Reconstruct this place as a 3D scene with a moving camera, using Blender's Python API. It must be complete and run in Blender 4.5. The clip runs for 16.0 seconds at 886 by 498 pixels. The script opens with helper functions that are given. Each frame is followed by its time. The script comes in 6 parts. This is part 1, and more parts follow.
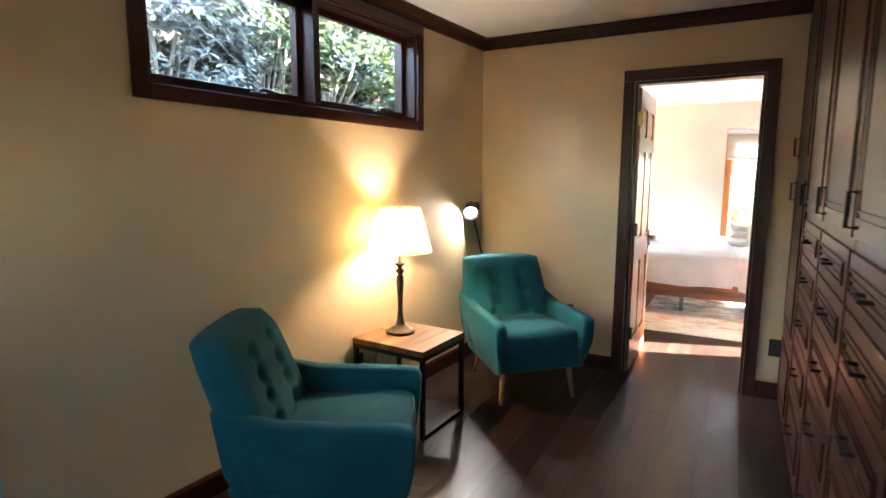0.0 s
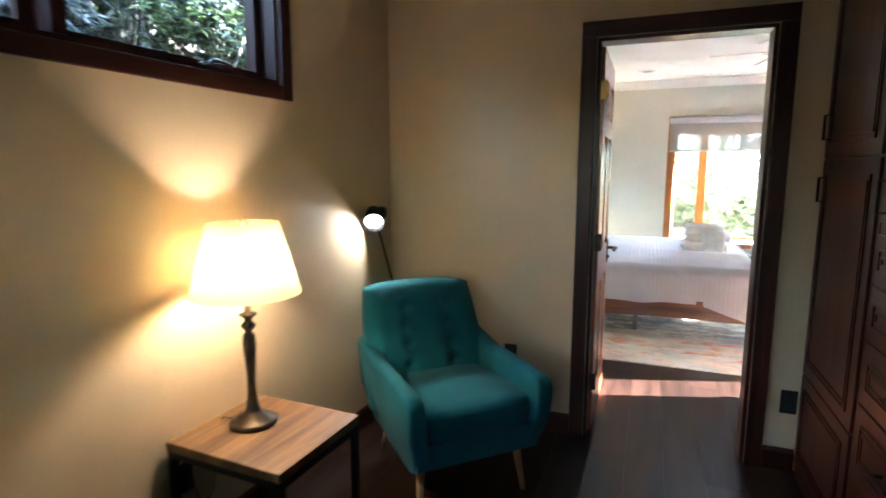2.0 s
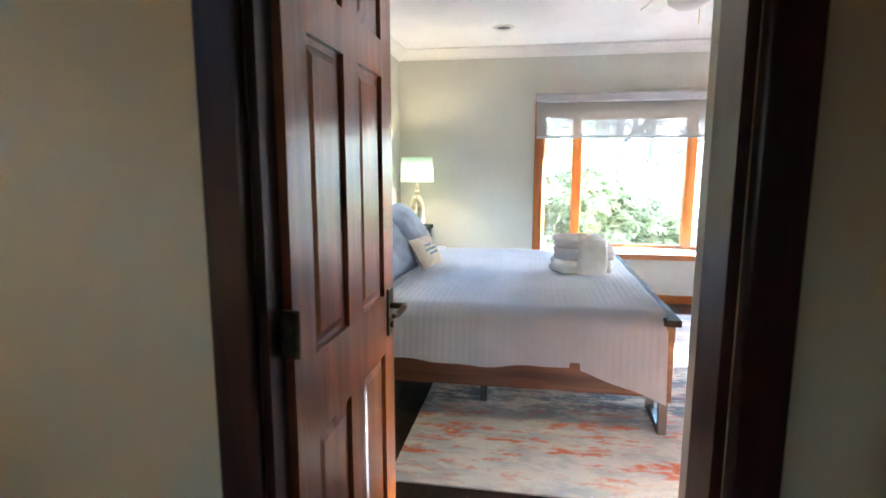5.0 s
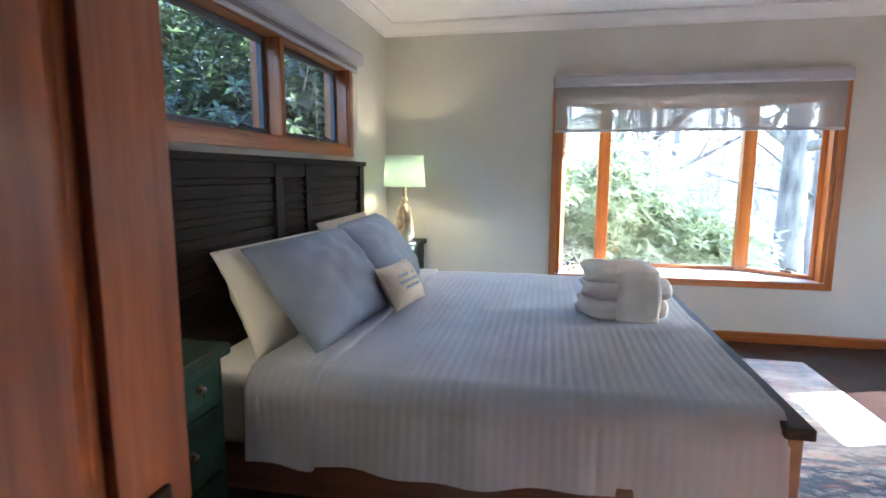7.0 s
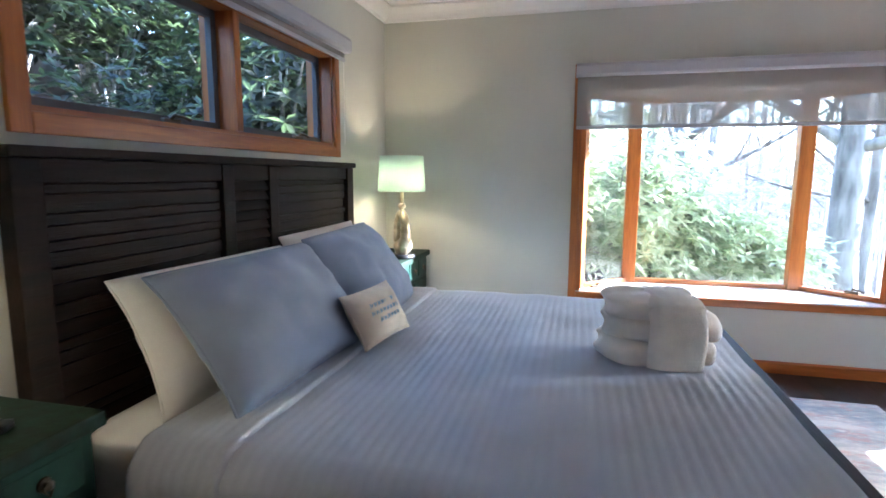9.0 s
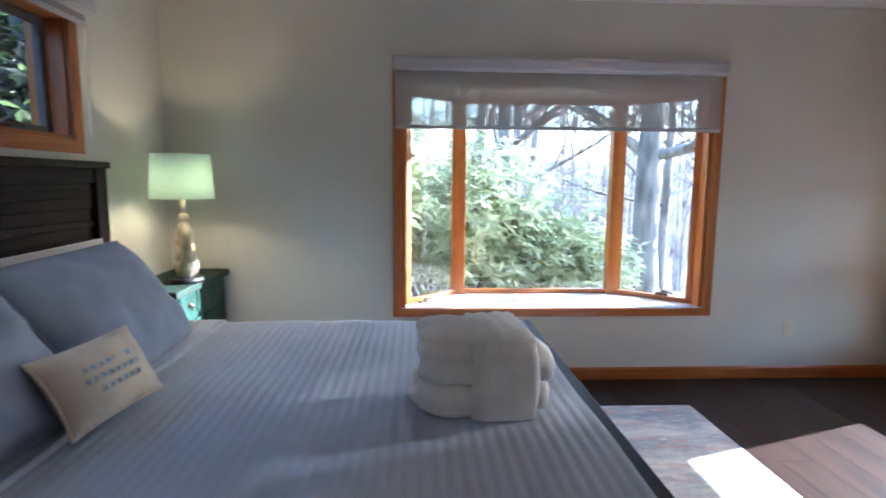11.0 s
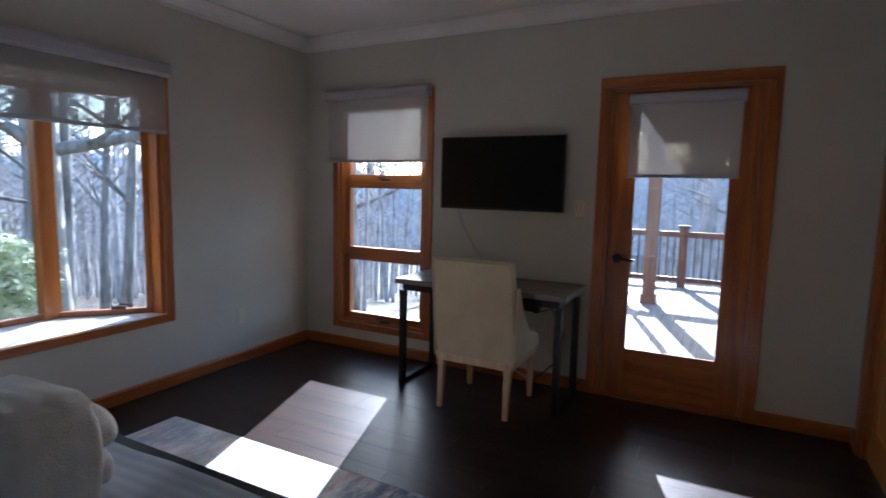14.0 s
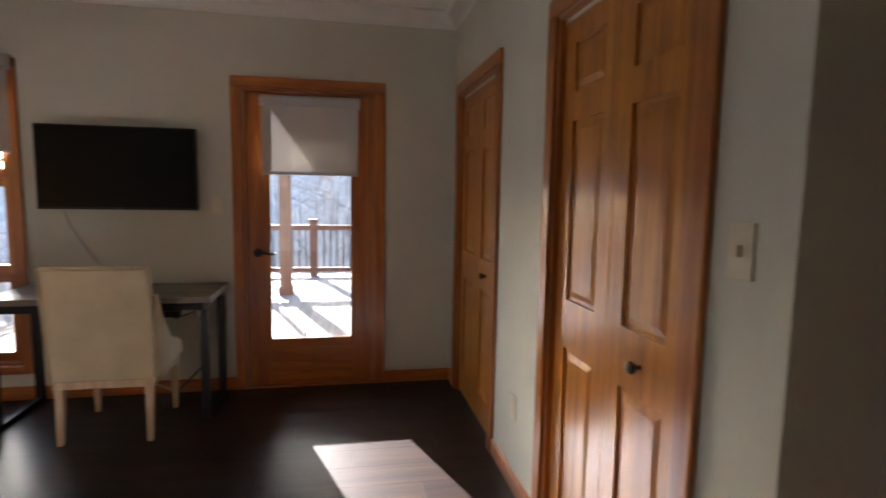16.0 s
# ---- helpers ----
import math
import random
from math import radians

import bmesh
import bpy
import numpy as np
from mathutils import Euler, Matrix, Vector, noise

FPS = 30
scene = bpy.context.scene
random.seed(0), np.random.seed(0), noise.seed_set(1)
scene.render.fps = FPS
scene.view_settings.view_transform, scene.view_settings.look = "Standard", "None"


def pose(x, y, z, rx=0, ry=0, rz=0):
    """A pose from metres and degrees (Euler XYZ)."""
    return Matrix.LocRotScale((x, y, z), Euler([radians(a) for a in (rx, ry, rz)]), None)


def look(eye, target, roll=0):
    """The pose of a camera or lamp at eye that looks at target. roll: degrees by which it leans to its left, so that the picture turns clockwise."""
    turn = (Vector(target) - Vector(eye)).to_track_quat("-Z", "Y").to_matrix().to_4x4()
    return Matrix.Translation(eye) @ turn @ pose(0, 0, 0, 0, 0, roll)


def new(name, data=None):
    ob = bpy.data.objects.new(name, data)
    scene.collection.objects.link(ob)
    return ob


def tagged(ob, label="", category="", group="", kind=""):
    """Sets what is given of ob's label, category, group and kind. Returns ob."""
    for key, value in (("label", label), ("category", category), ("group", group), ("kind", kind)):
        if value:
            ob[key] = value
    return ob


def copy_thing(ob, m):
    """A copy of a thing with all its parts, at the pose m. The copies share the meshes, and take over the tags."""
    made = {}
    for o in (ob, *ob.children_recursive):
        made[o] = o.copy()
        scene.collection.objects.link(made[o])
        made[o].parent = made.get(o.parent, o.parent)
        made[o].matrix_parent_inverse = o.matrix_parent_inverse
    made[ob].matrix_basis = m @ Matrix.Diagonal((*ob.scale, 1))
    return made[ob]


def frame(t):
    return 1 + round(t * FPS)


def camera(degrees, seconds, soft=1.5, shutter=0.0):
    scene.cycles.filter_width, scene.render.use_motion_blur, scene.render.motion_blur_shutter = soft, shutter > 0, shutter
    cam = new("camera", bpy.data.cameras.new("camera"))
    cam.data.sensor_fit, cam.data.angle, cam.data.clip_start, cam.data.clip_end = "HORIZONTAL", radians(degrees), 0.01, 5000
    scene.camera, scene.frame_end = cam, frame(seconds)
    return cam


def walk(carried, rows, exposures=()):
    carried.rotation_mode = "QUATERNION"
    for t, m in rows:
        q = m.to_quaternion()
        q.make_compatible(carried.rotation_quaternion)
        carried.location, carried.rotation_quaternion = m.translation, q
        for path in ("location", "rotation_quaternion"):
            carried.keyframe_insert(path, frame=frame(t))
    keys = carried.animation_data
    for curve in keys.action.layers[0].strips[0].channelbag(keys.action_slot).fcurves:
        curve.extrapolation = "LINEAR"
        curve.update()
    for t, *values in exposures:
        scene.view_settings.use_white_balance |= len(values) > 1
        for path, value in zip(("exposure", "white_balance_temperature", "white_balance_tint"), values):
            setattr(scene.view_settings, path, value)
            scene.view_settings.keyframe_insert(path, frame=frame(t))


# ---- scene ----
cam = camera(78.9, 16.0, soft=1.6, shutter=0.4)
PATH = [
    (0, (-0.407, 0.441, 1.455), (-1.36, 2.177, 1.18), 0.2),
    (0.5, (-0.607, 0.686, 1.451), (-1.551, 2.426, 1.165), 0.2),
    (1, (-0.703, 0.951, 1.433), (-1.635, 2.698, 1.151), 0.2),
    (1.5, (-0.75, 1.209, 1.429), (-1.622, 2.986, 1.144), 0.3),
    (2, (-0.81, 1.566, 1.443), (-1.518, 3.414, 1.153), -0.0),
    (2.5, (-0.804, 1.876, 1.438), (-1.344, 3.778, 1.142), 0.3),
    (3, (-0.749, 2.215, 1.413), (-1.176, 4.147, 1.12), -0.1),
    (3.5, (-0.745, 2.534, 1.409), (-1.092, 4.481, 1.112), 0.0),
    (4, (-0.692, 2.889, 1.39), (-1.026, 4.839, 1.1), -0.3),
    (4.5, (-0.627, 3.272, 1.391), (-0.987, 5.215, 1.086), -0.1),
    (5, (-0.616, 3.586, 1.37), (-0.945, 5.536, 1.075), 0.1),
    (7.5, (-0.651, 4.873, 1.347), (-1.074, 6.808, 1.071), 0.3),
    (8, (-0.619, 4.991, 1.356), (-1.126, 6.906, 1.078), 0.3),
    (10.5, (-0.537, 5.701, 1.341), (-0.673, 7.68, 1.087), 0.3),
    (11, (-0.48, 5.79, 1.347), (-0.378, 7.772, 1.097), 0.5),
    (11.5, (-0.468, 5.85, 1.365), (-0.077, 7.795, 1.109), 0.8),
    (12, (-0.52, 5.933, 1.367), (0.262, 7.757, 1.118), 0.9),
    (12.5, (-0.58, 6.005, 1.364), (0.534, 7.649, 1.126), 1.1),
    (13, (-0.643, 6.016, 1.351), (0.749, 7.434, 1.126), 1.6),
    (13.5, (-0.705, 6.054, 1.358), (0.895, 7.234, 1.135), 1.4),
    (14, (-0.798, 6.079, 1.375), (0.969, 6.989, 1.15), 1.3),
    (14.5, (-0.811, 6.095, 1.378), (1.064, 6.753, 1.156), 1.2),
    (15, (-0.842, 6.15, 1.389), (1.118, 6.472, 1.163), 1.1),
    (15.5, (-0.883, 6.171, 1.386), (1.105, 6.163, 1.164), 1.2),
    (16, (-0.928, 6.124, 1.374), (1.025, 5.751, 1.163), 1.0),
]
EXPOSURES = [(0.0, 6.8, 6500, 14), (1.0, 6.4, 6100, 11), (2.0, 5.9, 5750, 9), (3.5, 5.65, 5500, 8), (5.0, 5.48, 5400, 8), (7.5, 4.6, 5300, 12), (8.2, 4.6, 5250, 12), (10.5, 4.15, 5250, 12), (11.5, 3.7, 5250, 12), (12.5, 3.05, 5050, 11), (14.0, 2.75, 5150, 12), (15.0, 2.95, 5450, 12), (16.0, 3.45, 6300, 15)]
walk(cam, [(t, look(eye, target, roll)) for t, eye, target, roll in PATH], EXPOSURES)

# ---- world, sun, large lights ----
SUN_WAY = Vector((0.97, 0.315, 0.345)).normalized()
world = bpy.data.worlds.new("world")
scene.world = world
world.use_nodes = True
wn = world.node_tree.nodes
sky = wn.new("ShaderNodeTexSky")
sky.sky_type = "NISHITA"
sky.sun_disc = False
sky.sun_elevation = math.asin(SUN_WAY.z)
sky.sun_rotation = math.atan2(SUN_WAY.x, SUN_WAY.y)
world.node_tree.links.new(sky.outputs[0], wn["Background"].inputs[0])
wn["Background"].inputs[1].default_value = 0.15

sun_data = bpy.data.lights.new("sun", "SUN")
sun_data.energy, sun_data.angle, sun_data.color = 5.0, radians(0.5), (1.0, 0.96, 0.91)
sun = new("sun", sun_data)
sun.matrix_world = look((0, 0, 30), tuple(Vector((0, 0, 30)) - SUN_WAY * 10))


# ---- materials ----


def material(name, colour, rough=0.6, metal=0.0, vary=0.12, scale=6.0, bump=0.0, bump_scale=80.0, tint=None,
             stretch=(1, 1, 1), coat=0.0, sheen=0.0, own=False, trans=0.0):
    """A surface with two scales of variation. stretch: how the pattern is drawn out; own: pattern in the object's own axes."""
    m = bpy.data.materials.new(name)
    m.use_nodes = True
    n, ln = m.node_tree.nodes, m.node_tree.links
    b = n["Principled BSDF"]
    b.inputs["Roughness"].default_value, b.inputs["Metallic"].default_value = rough, metal
    b.inputs["Coat Weight"].default_value, b.inputs["Sheen Weight"].default_value = coat, sheen
    b.inputs["Coat Roughness"].default_value = 0.15
    co = n.new("ShaderNodeTexCoord")
    mp = n.new("ShaderNodeMapping")
    mp.inputs["Scale"].default_value = stretch
    if own:
        ln.new(co.outputs["Object"], mp.inputs[0])
    else:
        geo = n.new("ShaderNodeNewGeometry")
        ln.new(geo.outputs["Position"], mp.inputs[0])
    big, small = n.new("ShaderNodeTexNoise"), n.new("ShaderNodeTexNoise")
    big.inputs["Scale"].default_value, big.inputs["Detail"].default_value = scale, 4
    small.inputs["Scale"].default_value, small.inputs["Detail"].default_value = bump_scale, 3
    for t in (big, small):
        ln.new(mp.outputs[0], t.inputs["Vector"])
    ramp = n.new("ShaderNodeValToRGB")
    c = Vector(colour)
    d = Vector(tint) if tint else c * (1 - 2 * vary)
    ramp.color_ramp.elements[0].position, ramp.color_ramp.elements[1].position = 0.3, 0.7
    ramp.color_ramp.elements[0].color = (*d, 1)
    ramp.color_ramp.elements[1].color = (*(c * (1 + vary)), 1)
    ln.new(big.outputs[0], ramp.inputs[0])
    mix = n.new("ShaderNodeMix")
    mix.data_type, mix.blend_type = "RGBA", "MULTIPLY"
    mix.inputs[0].default_value = min(1.0, vary * 2)
    ln.new(ramp.outputs[0], mix.inputs[6])
    ln.new(small.outputs[0], mix.inputs[7])
    fac = n.new("ShaderNodeMix")
    fac.data_type, fac.blend_type = "RGBA", "MIX"
    fac.inputs[0].default_value = 0.5
    ln.new(ramp.outputs[0], fac.inputs[6])
    ln.new(mix.outputs[2], fac.inputs[7])
    ln.new(fac.outputs[2], b.inputs["Base Color"])
    if bump:
        bp = n.new("ShaderNodeBump")
        bp.inputs["Strength"].default_value, bp.inputs["Distance"].default_value = bump, 0.004
        ln.new(small.outputs[0], bp.inputs["Height"])
        ln.new(bp.outputs[0], b.inputs["Normal"])
    if trans:
        tr, ms, out = n.new("ShaderNodeBsdfTranslucent"), n.new("ShaderNodeMixShader"), n["Material Output"]
        tr.inputs[0].default_value = (*colour, 1)
        ms.inputs[0].default_value = trans
        ln.new(b.outputs[0], ms.inputs[1])
        ln.new(tr.outputs[0], ms.inputs[2])
        ln.new(ms.outputs[0], out.inputs[0])
    return m


def wood(name, dark, light, rough=0.35, axis=2, scale=3.0, coat=0.3, random_tone=0.0, own=True, relief=0.15, spec=0.5):
    """Wood with grain that runs along axis (0, 1, 2)."""
    m = bpy.data.materials.new(name)
    m.use_nodes = True
    n, ln = m.node_tree.nodes, m.node_tree.links
    b = n["Principled BSDF"]
    b.inputs["Roughness"].default_value, b.inputs["Coat Weight"].default_value = rough, coat
    b.inputs["Coat Roughness"].default_value = 0.2
    b.inputs["Specular IOR Level"].default_value = spec
    co, mp = n.new("ShaderNodeTexCoord"), n.new("ShaderNodeMapping")
    stretch = [14.0, 14.0, 14.0]
    stretch[axis] = 0.9
    mp.inputs["Scale"].default_value = stretch
    info = n.new("ShaderNodeObjectInfo")
    add = n.new("ShaderNodeVectorMath")
    add.operation = "MULTIPLY_ADD"
    add.inputs[1].default_value = (37.0, 19.0, 53.0)
    comb = n.new("ShaderNodeCombineXYZ")
    for i in range(3):
        ln.new(info.outputs["Random"], comb.inputs[i])
    ln.new(comb.outputs[0], add.inputs[0])
    if own:
        ln.new(co.outputs["Object"], mp.inputs[0])
    else:
        geo = n.new("ShaderNodeNewGeometry")
        ln.new(geo.outputs["Position"], mp.inputs[0])
    ln.new(mp.outputs[0], add.inputs[2])
    g, fine = n.new("ShaderNodeTexNoise"), n.new("ShaderNodeTexNoise")
    g.inputs["Scale"].default_value, g.inputs["Detail"].default_value, g.inputs["Distortion"].default_value = scale * 0.5, 6, 0.6
    fine.inputs["Scale"].default_value, fine.inputs["Detail"].default_value = scale * 4, 4
    ln.new(add.outputs[0], g.inputs["Vector"])
    ln.new(add.outputs[0], fine.inputs["Vector"])
    ramp = n.new("ShaderNodeValToRGB")
    ramp.color_ramp.elements[0].position, ramp.color_ramp.elements[1].position = 0.32, 0.68
    ramp.color_ramp.elements[0].color, ramp.color_ramp.elements[1].color = (*dark, 1), (*light, 1)
    ln.new(g.outputs[0], ramp.inputs[0])
    mul = n.new("ShaderNodeMix")
    mul.data_type, mul.blend_type = "RGBA", "OVERLAY"
    mul.inputs[0].default_value = 0.35
    ln.new(ramp.outputs[0], mul.inputs[6])
    ln.new(fine.outputs[0], mul.inputs[7])
    last = mul.outputs[2]
    if random_tone:
        hsv = n.new("ShaderNodeHueSaturation")
        mr = n.new("ShaderNodeMapRange")
        mr.inputs[3].default_value, mr.inputs[4].default_value = 1 - random_tone, 1 + random_tone
        ln.new(info.outputs["Random"], mr.inputs[0])
        ln.new(mr.outputs[0], hsv.inputs["Value"])
        ln.new(last, hsv.inputs["Color"])
        last = hsv.outputs[0]
    ln.new(last, b.inputs["Base Color"])
    if relief:
        bp = n.new("ShaderNodeBump")
        bp.inputs["Strength"].default_value, bp.inputs["Distance"].default_value = relief, 0.003
        ln.new(fine.outputs[0], bp.inputs["Height"])
        ln.new(bp.outputs[0], b.inputs["Normal"])
    return m


def glowing(name, colour, strength):
    m = bpy.data.materials.new(name)
    m.use_nodes = True
    b = m.node_tree.nodes["Principled BSDF"]
    b.inputs["Base Color"].default_value = (*colour, 1)
    b.inputs["Emission Color"].default_value, b.inputs["Emission Strength"].default_value = (*colour, 1), strength
    return m


def pane_glass(name):
    m = bpy.data.materials.new(name)
    m.use_nodes = True
    n, ln = m.node_tree.nodes, m.node_tree.links
    n.remove(n["Principled BSDF"])
    tr, gl, ms = n.new("ShaderNodeBsdfTransparent"), n.new("ShaderNodeBsdfGlossy"), n.new("ShaderNodeMixShader")
    lw, pw, sc = n.new("ShaderNodeLayerWeight"), n.new("ShaderNodeMath"), n.new("ShaderNodeMath")
    pw.operation, sc.operation = "POWER", "MULTIPLY_ADD"
    pw.inputs[1].default_value, sc.inputs[1].default_value, sc.inputs[2].default_value = 5.0, 0.6, 0.03
    ln.new(lw.outputs["Facing"], pw.inputs[0])
    ln.new(pw.outputs[0], sc.inputs[0])
    gl.inputs["Roughness"].default_value = 0.02
    tr.inputs[0].default_value = (0.96, 0.98, 0.97, 1)
    ln.new(sc.outputs[0], ms.inputs[0])
    ln.new(tr.outputs[0], ms.inputs[1])
    ln.new(gl.outputs[0], ms.inputs[2])
    ln.new(ms.outputs[0], n["Material Output"].inputs[0])
    return m


def screen_cloth(name, colour, see, glow=0.06):
    """Woven roller-shade mesh that one can partly see through."""
    m = bpy.data.materials.new(name)
    m.use_nodes = True
    n, ln = m.node_tree.nodes, m.node_tree.links
    b = n["Principled BSDF"]
    b.inputs["Base Color"].default_value, b.inputs["Roughness"].default_value = (*colour, 1), 0.8
    tl, tr, m1, m2 = (n.new("ShaderNodeBsdfTranslucent"), n.new("ShaderNodeBsdfTransparent"), n.new("ShaderNodeMixShader"),
                      n.new("ShaderNodeMixShader"))
    tl.inputs[0].default_value = (*colour, 1)
    wave = n.new("ShaderNodeTexNoise")
    wave.inputs["Scale"].default_value = 900
    geo = n.new("ShaderNodeNewGeometry")
    ln.new(geo.outputs["Position"], wave.inputs["Vector"])
    mr = n.new("ShaderNodeMapRange")
    mr.inputs[3].default_value, mr.inputs[4].default_value = see * 0.7, see * 1.3
    ln.new(wave.outputs[0], mr.inputs[0])
    m1.inputs[0].default_value = glow
    ln.new(b.outputs[0], m1.inputs[1])
    ln.new(tl.outputs[0], m1.inputs[2])
    ln.new(mr.outputs[0], m2.inputs[0])
    ln.new(m1.outputs[0], m2.inputs[1])
    ln.new(tr.outputs[0], m2.inputs[2])
    ln.new(m2.outputs[0], n["Material Output"].inputs[0])
    return m


M_HALL_WALL = material("hall_wall_paint", (0.70, 0.51, 0.30), 0.75, vary=0.04, scale=1.5, bump=0.12, bump_scale=160)
M_WALL = material("bedroom_wall_paint", (0.58, 0.58, 0.51), 0.75, vary=0.04, scale=1.3, bump=0.12, bump_scale=160)
M_CEIL = material("ceiling_paint", (0.8, 0.79, 0.77), 0.85, vary=0.03, scale=2, bump=0.25, bump_scale=120)
M_WHITE = material("white_gloss_trim", (0.78, 0.77, 0.74), 0.4, vary=0.03, scale=3)
M_HALL_TRIM = wood("mahogany_trim", (0.018, 0.005, 0.003), (0.060, 0.016, 0.009), 0.34, axis=2, coat=0.08, spec=0.3)
M_HALL_TRIM_X = wood("mahogany_trim_across", (0.018, 0.005, 0.003), (0.060, 0.016, 0.009), 0.34, axis=0, coat=0.08, spec=0.3)
M_HALL_TRIM_Y = wood("mahogany_trim_along", (0.018, 0.005, 0.003), (0.060, 0.016, 0.009), 0.34, axis=1, coat=0.08, spec=0.3)
M_CABINET = wood("mahogany_cabinet", (0.028, 0.007, 0.004), (0.078, 0.019, 0.010), 0.34, axis=2, coat=0.06, spec=0.3)
M_DOOR = wood("stained_door_wood", (0.20, 0.046, 0.012), (0.42, 0.118, 0.03), 0.28, axis=2, coat=0.6)
M_OAK = wood("honey_trim", (0.26, 0.075, 0.011), (0.44, 0.15, 0.026), 0.35, axis=2)
M_OAK_X = wood("honey_trim_across", (0.26, 0.075, 0.011), (0.44, 0.15, 0.026), 0.35, axis=0)
M_OAK_Y = wood("honey_trim_along", (0.26, 0.075, 0.011), (0.44, 0.15, 0.026), 0.35, axis=1)
M_PINE = wood("honey_pine", (0.32, 0.105, 0.009), (0.54, 0.215, 0.024), 0.35, axis=2, coat=0.18)
M_FLOOR = wood("dark_plank", (0.010, 0.0048, 0.0036), (0.036, 0.017, 0.011), 0.36, axis=1, scale=2.0, coat=0.03, random_tone=0.2, spec=0.24)
M_TABLE = wood("table_top_wood", (0.12, 0.05, 0.014), (0.27, 0.135, 0.042), 0.55, axis=1, coat=0.1)
M_DESK = wood("desk_top_wood", (0.10, 0.075, 0.055), (0.20, 0.16, 0.12), 0.4, axis=1, coat=0.3)
M_BED = wood("dark_bed_wood", (0.006, 0.004, 0.003), (0.022, 0.012, 0.008), 0.6, axis=1, coat=0.0, relief=0.6, spec=0.2)
M_BEDRAIL = wood("brown_bed_rail", (0.055, 0.022, 0.012), (0.14, 0.06, 0.03), 0.4, axis=0)
M_LEG = wood("chair_leg_wood", (0.36, 0.19, 0.075), (0.55, 0.33, 0.15), 0.45, axis=2)
M_PALE_LEG = wood("pale_oak_leg", (0.42, 0.29, 0.16), (0.6, 0.45, 0.28), 0.5, axis=2)
M_IRON = material("black_iron", (0.02, 0.02, 0.021), 0.45, metal=0.7, vary=0.1, scale=20, bump=0.1)
M_BLACK = material("black_plastic", (0.012, 0.012, 0.013), 0.4, vary=0.1, scale=20)
M_BRONZE = material("aged_bronze", (0.12, 0.085, 0.055), 0.35, metal=0.85, vary=0.3, scale=25, bump=0.1)
M_BRASS = material("brass", (0.75, 0.47, 0.15), 0.3, metal=1.0, vary=0.1, scale=30)
M_CHAMPAGNE = material("champagne_leaf", (0.62, 0.53, 0.38), 0.3, metal=0.9, vary=0.2, scale=18, bump=0.2, bump_scale=60)
M_TEAL = material("teal_felt", (0.011, 0.118, 0.138), 0.95, vary=0.12, scale=5, bump=0.5, bump_scale=420, sheen=0.06)
M_CREAM = material("cream_linen", (0.56, 0.48, 0.32), 0.9, vary=0.06, scale=6, bump=0.35, bump_scale=380, sheen=0.1)
M_SHADE_HALL = material("cream_lamp_cloth", (0.90, 0.80, 0.60), 0.8, vary=0.03, scale=4, bump=0.2, bump_scale=300, trans=0.6)
M_SHADE_GREEN = material("mint_lamp_cloth", (0.62, 0.75, 0.66), 0.8, vary=0.03, scale=4, bump=0.3, bump_scale=260, trans=0.45)
M_GREEN = material("distressed_green_paint", (0.015, 0.044, 0.033), 0.5, vary=0.25, scale=9, tint=(0.007, 0.018, 0.014), bump=0.3, bump_scale=50)
M_GREEN_EDGE = material("worn_green_edge", (0.014, 0.034, 0.024), 0.6, vary=0.4, scale=22, tint=(0.02, 0.025, 0.018), bump=0.3, bump_scale=50)
M_COVER = material("grey_coverlet", (0.36, 0.385, 0.455), 0.9, vary=0.05, scale=4, bump=0.4, bump_scale=340, sheen=0.25)
M_SHAM = material("blue_grey_linen", (0.225, 0.27, 0.37), 0.92, vary=0.07, scale=5, bump=0.45, bump_scale=300, sheen=0.2)
M_SHEET = material("white_cotton", (0.80, 0.78, 0.76), 0.9, vary=0.03, scale=5, bump=0.2, bump_scale=200, sheen=0.1)
M_TOWEL = material("white_terry", (0.88, 0.86, 0.84), 0.95, vary=0.05, scale=12, bump=0.9, bump_scale=260, sheen=0.3)
M_OATMEAL = material("oatmeal_burlap", (0.58, 0.51, 0.42), 0.95, vary=0.08, scale=8, bump=0.6, bump_scale=300)
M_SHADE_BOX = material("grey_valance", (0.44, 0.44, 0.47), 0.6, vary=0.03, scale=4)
M_SCREEN = screen_cloth("grey_screen_cloth", (0.46, 0.44, 0.41), 0.40)
M_SCREEN_DENSE = screen_cloth("dense_screen_cloth", (0.50, 0.48, 0.46), 0.10, 0.09)
M_IVORY = material("ivory_plastic", (0.66, 0.60, 0.46), 0.4, vary=0.03, scale=9)
M_GLASS = pane_glass("window_glass")
M_GREY_METAL = material("grey_sash_metal", (0.10, 0.10, 0.105), 0.5, vary=0.08, scale=12)
M_TV = material("tv_screen_gloss", (0.005, 0.005, 0.006), 0.3, vary=0.05, scale=3, coat=0.0)
M_STEEL = material("grey_bed_steel", (0.16, 0.17, 0.19), 0.4, metal=0.8, vary=0.1, scale=12)
M_BULB = glowing("warm_bulb", (1.0, 0.75, 0.42), 3)
M_SPOT_GLOW = glowing("spot_lens_glow", (1.0, 0.95, 0.85), 6)
# near-black colour stands for the unlit side room; also used under the planks
M_DARK_ROOM = material("unlit_dark_fill", (0.03, 0.028, 0.026), 0.8, vary=0.1, scale=3)
M_PALE_TRIM = material("pale_painted_trim", (0.55, 0.53, 0.50), 0.5, vary=0.04, scale=4)
M_DECK = wood("grey_deck_board", (0.15, 0.13, 0.125), (0.25, 0.225, 0.215), 0.7, axis=0, coat=0.0, random_tone=0.15)
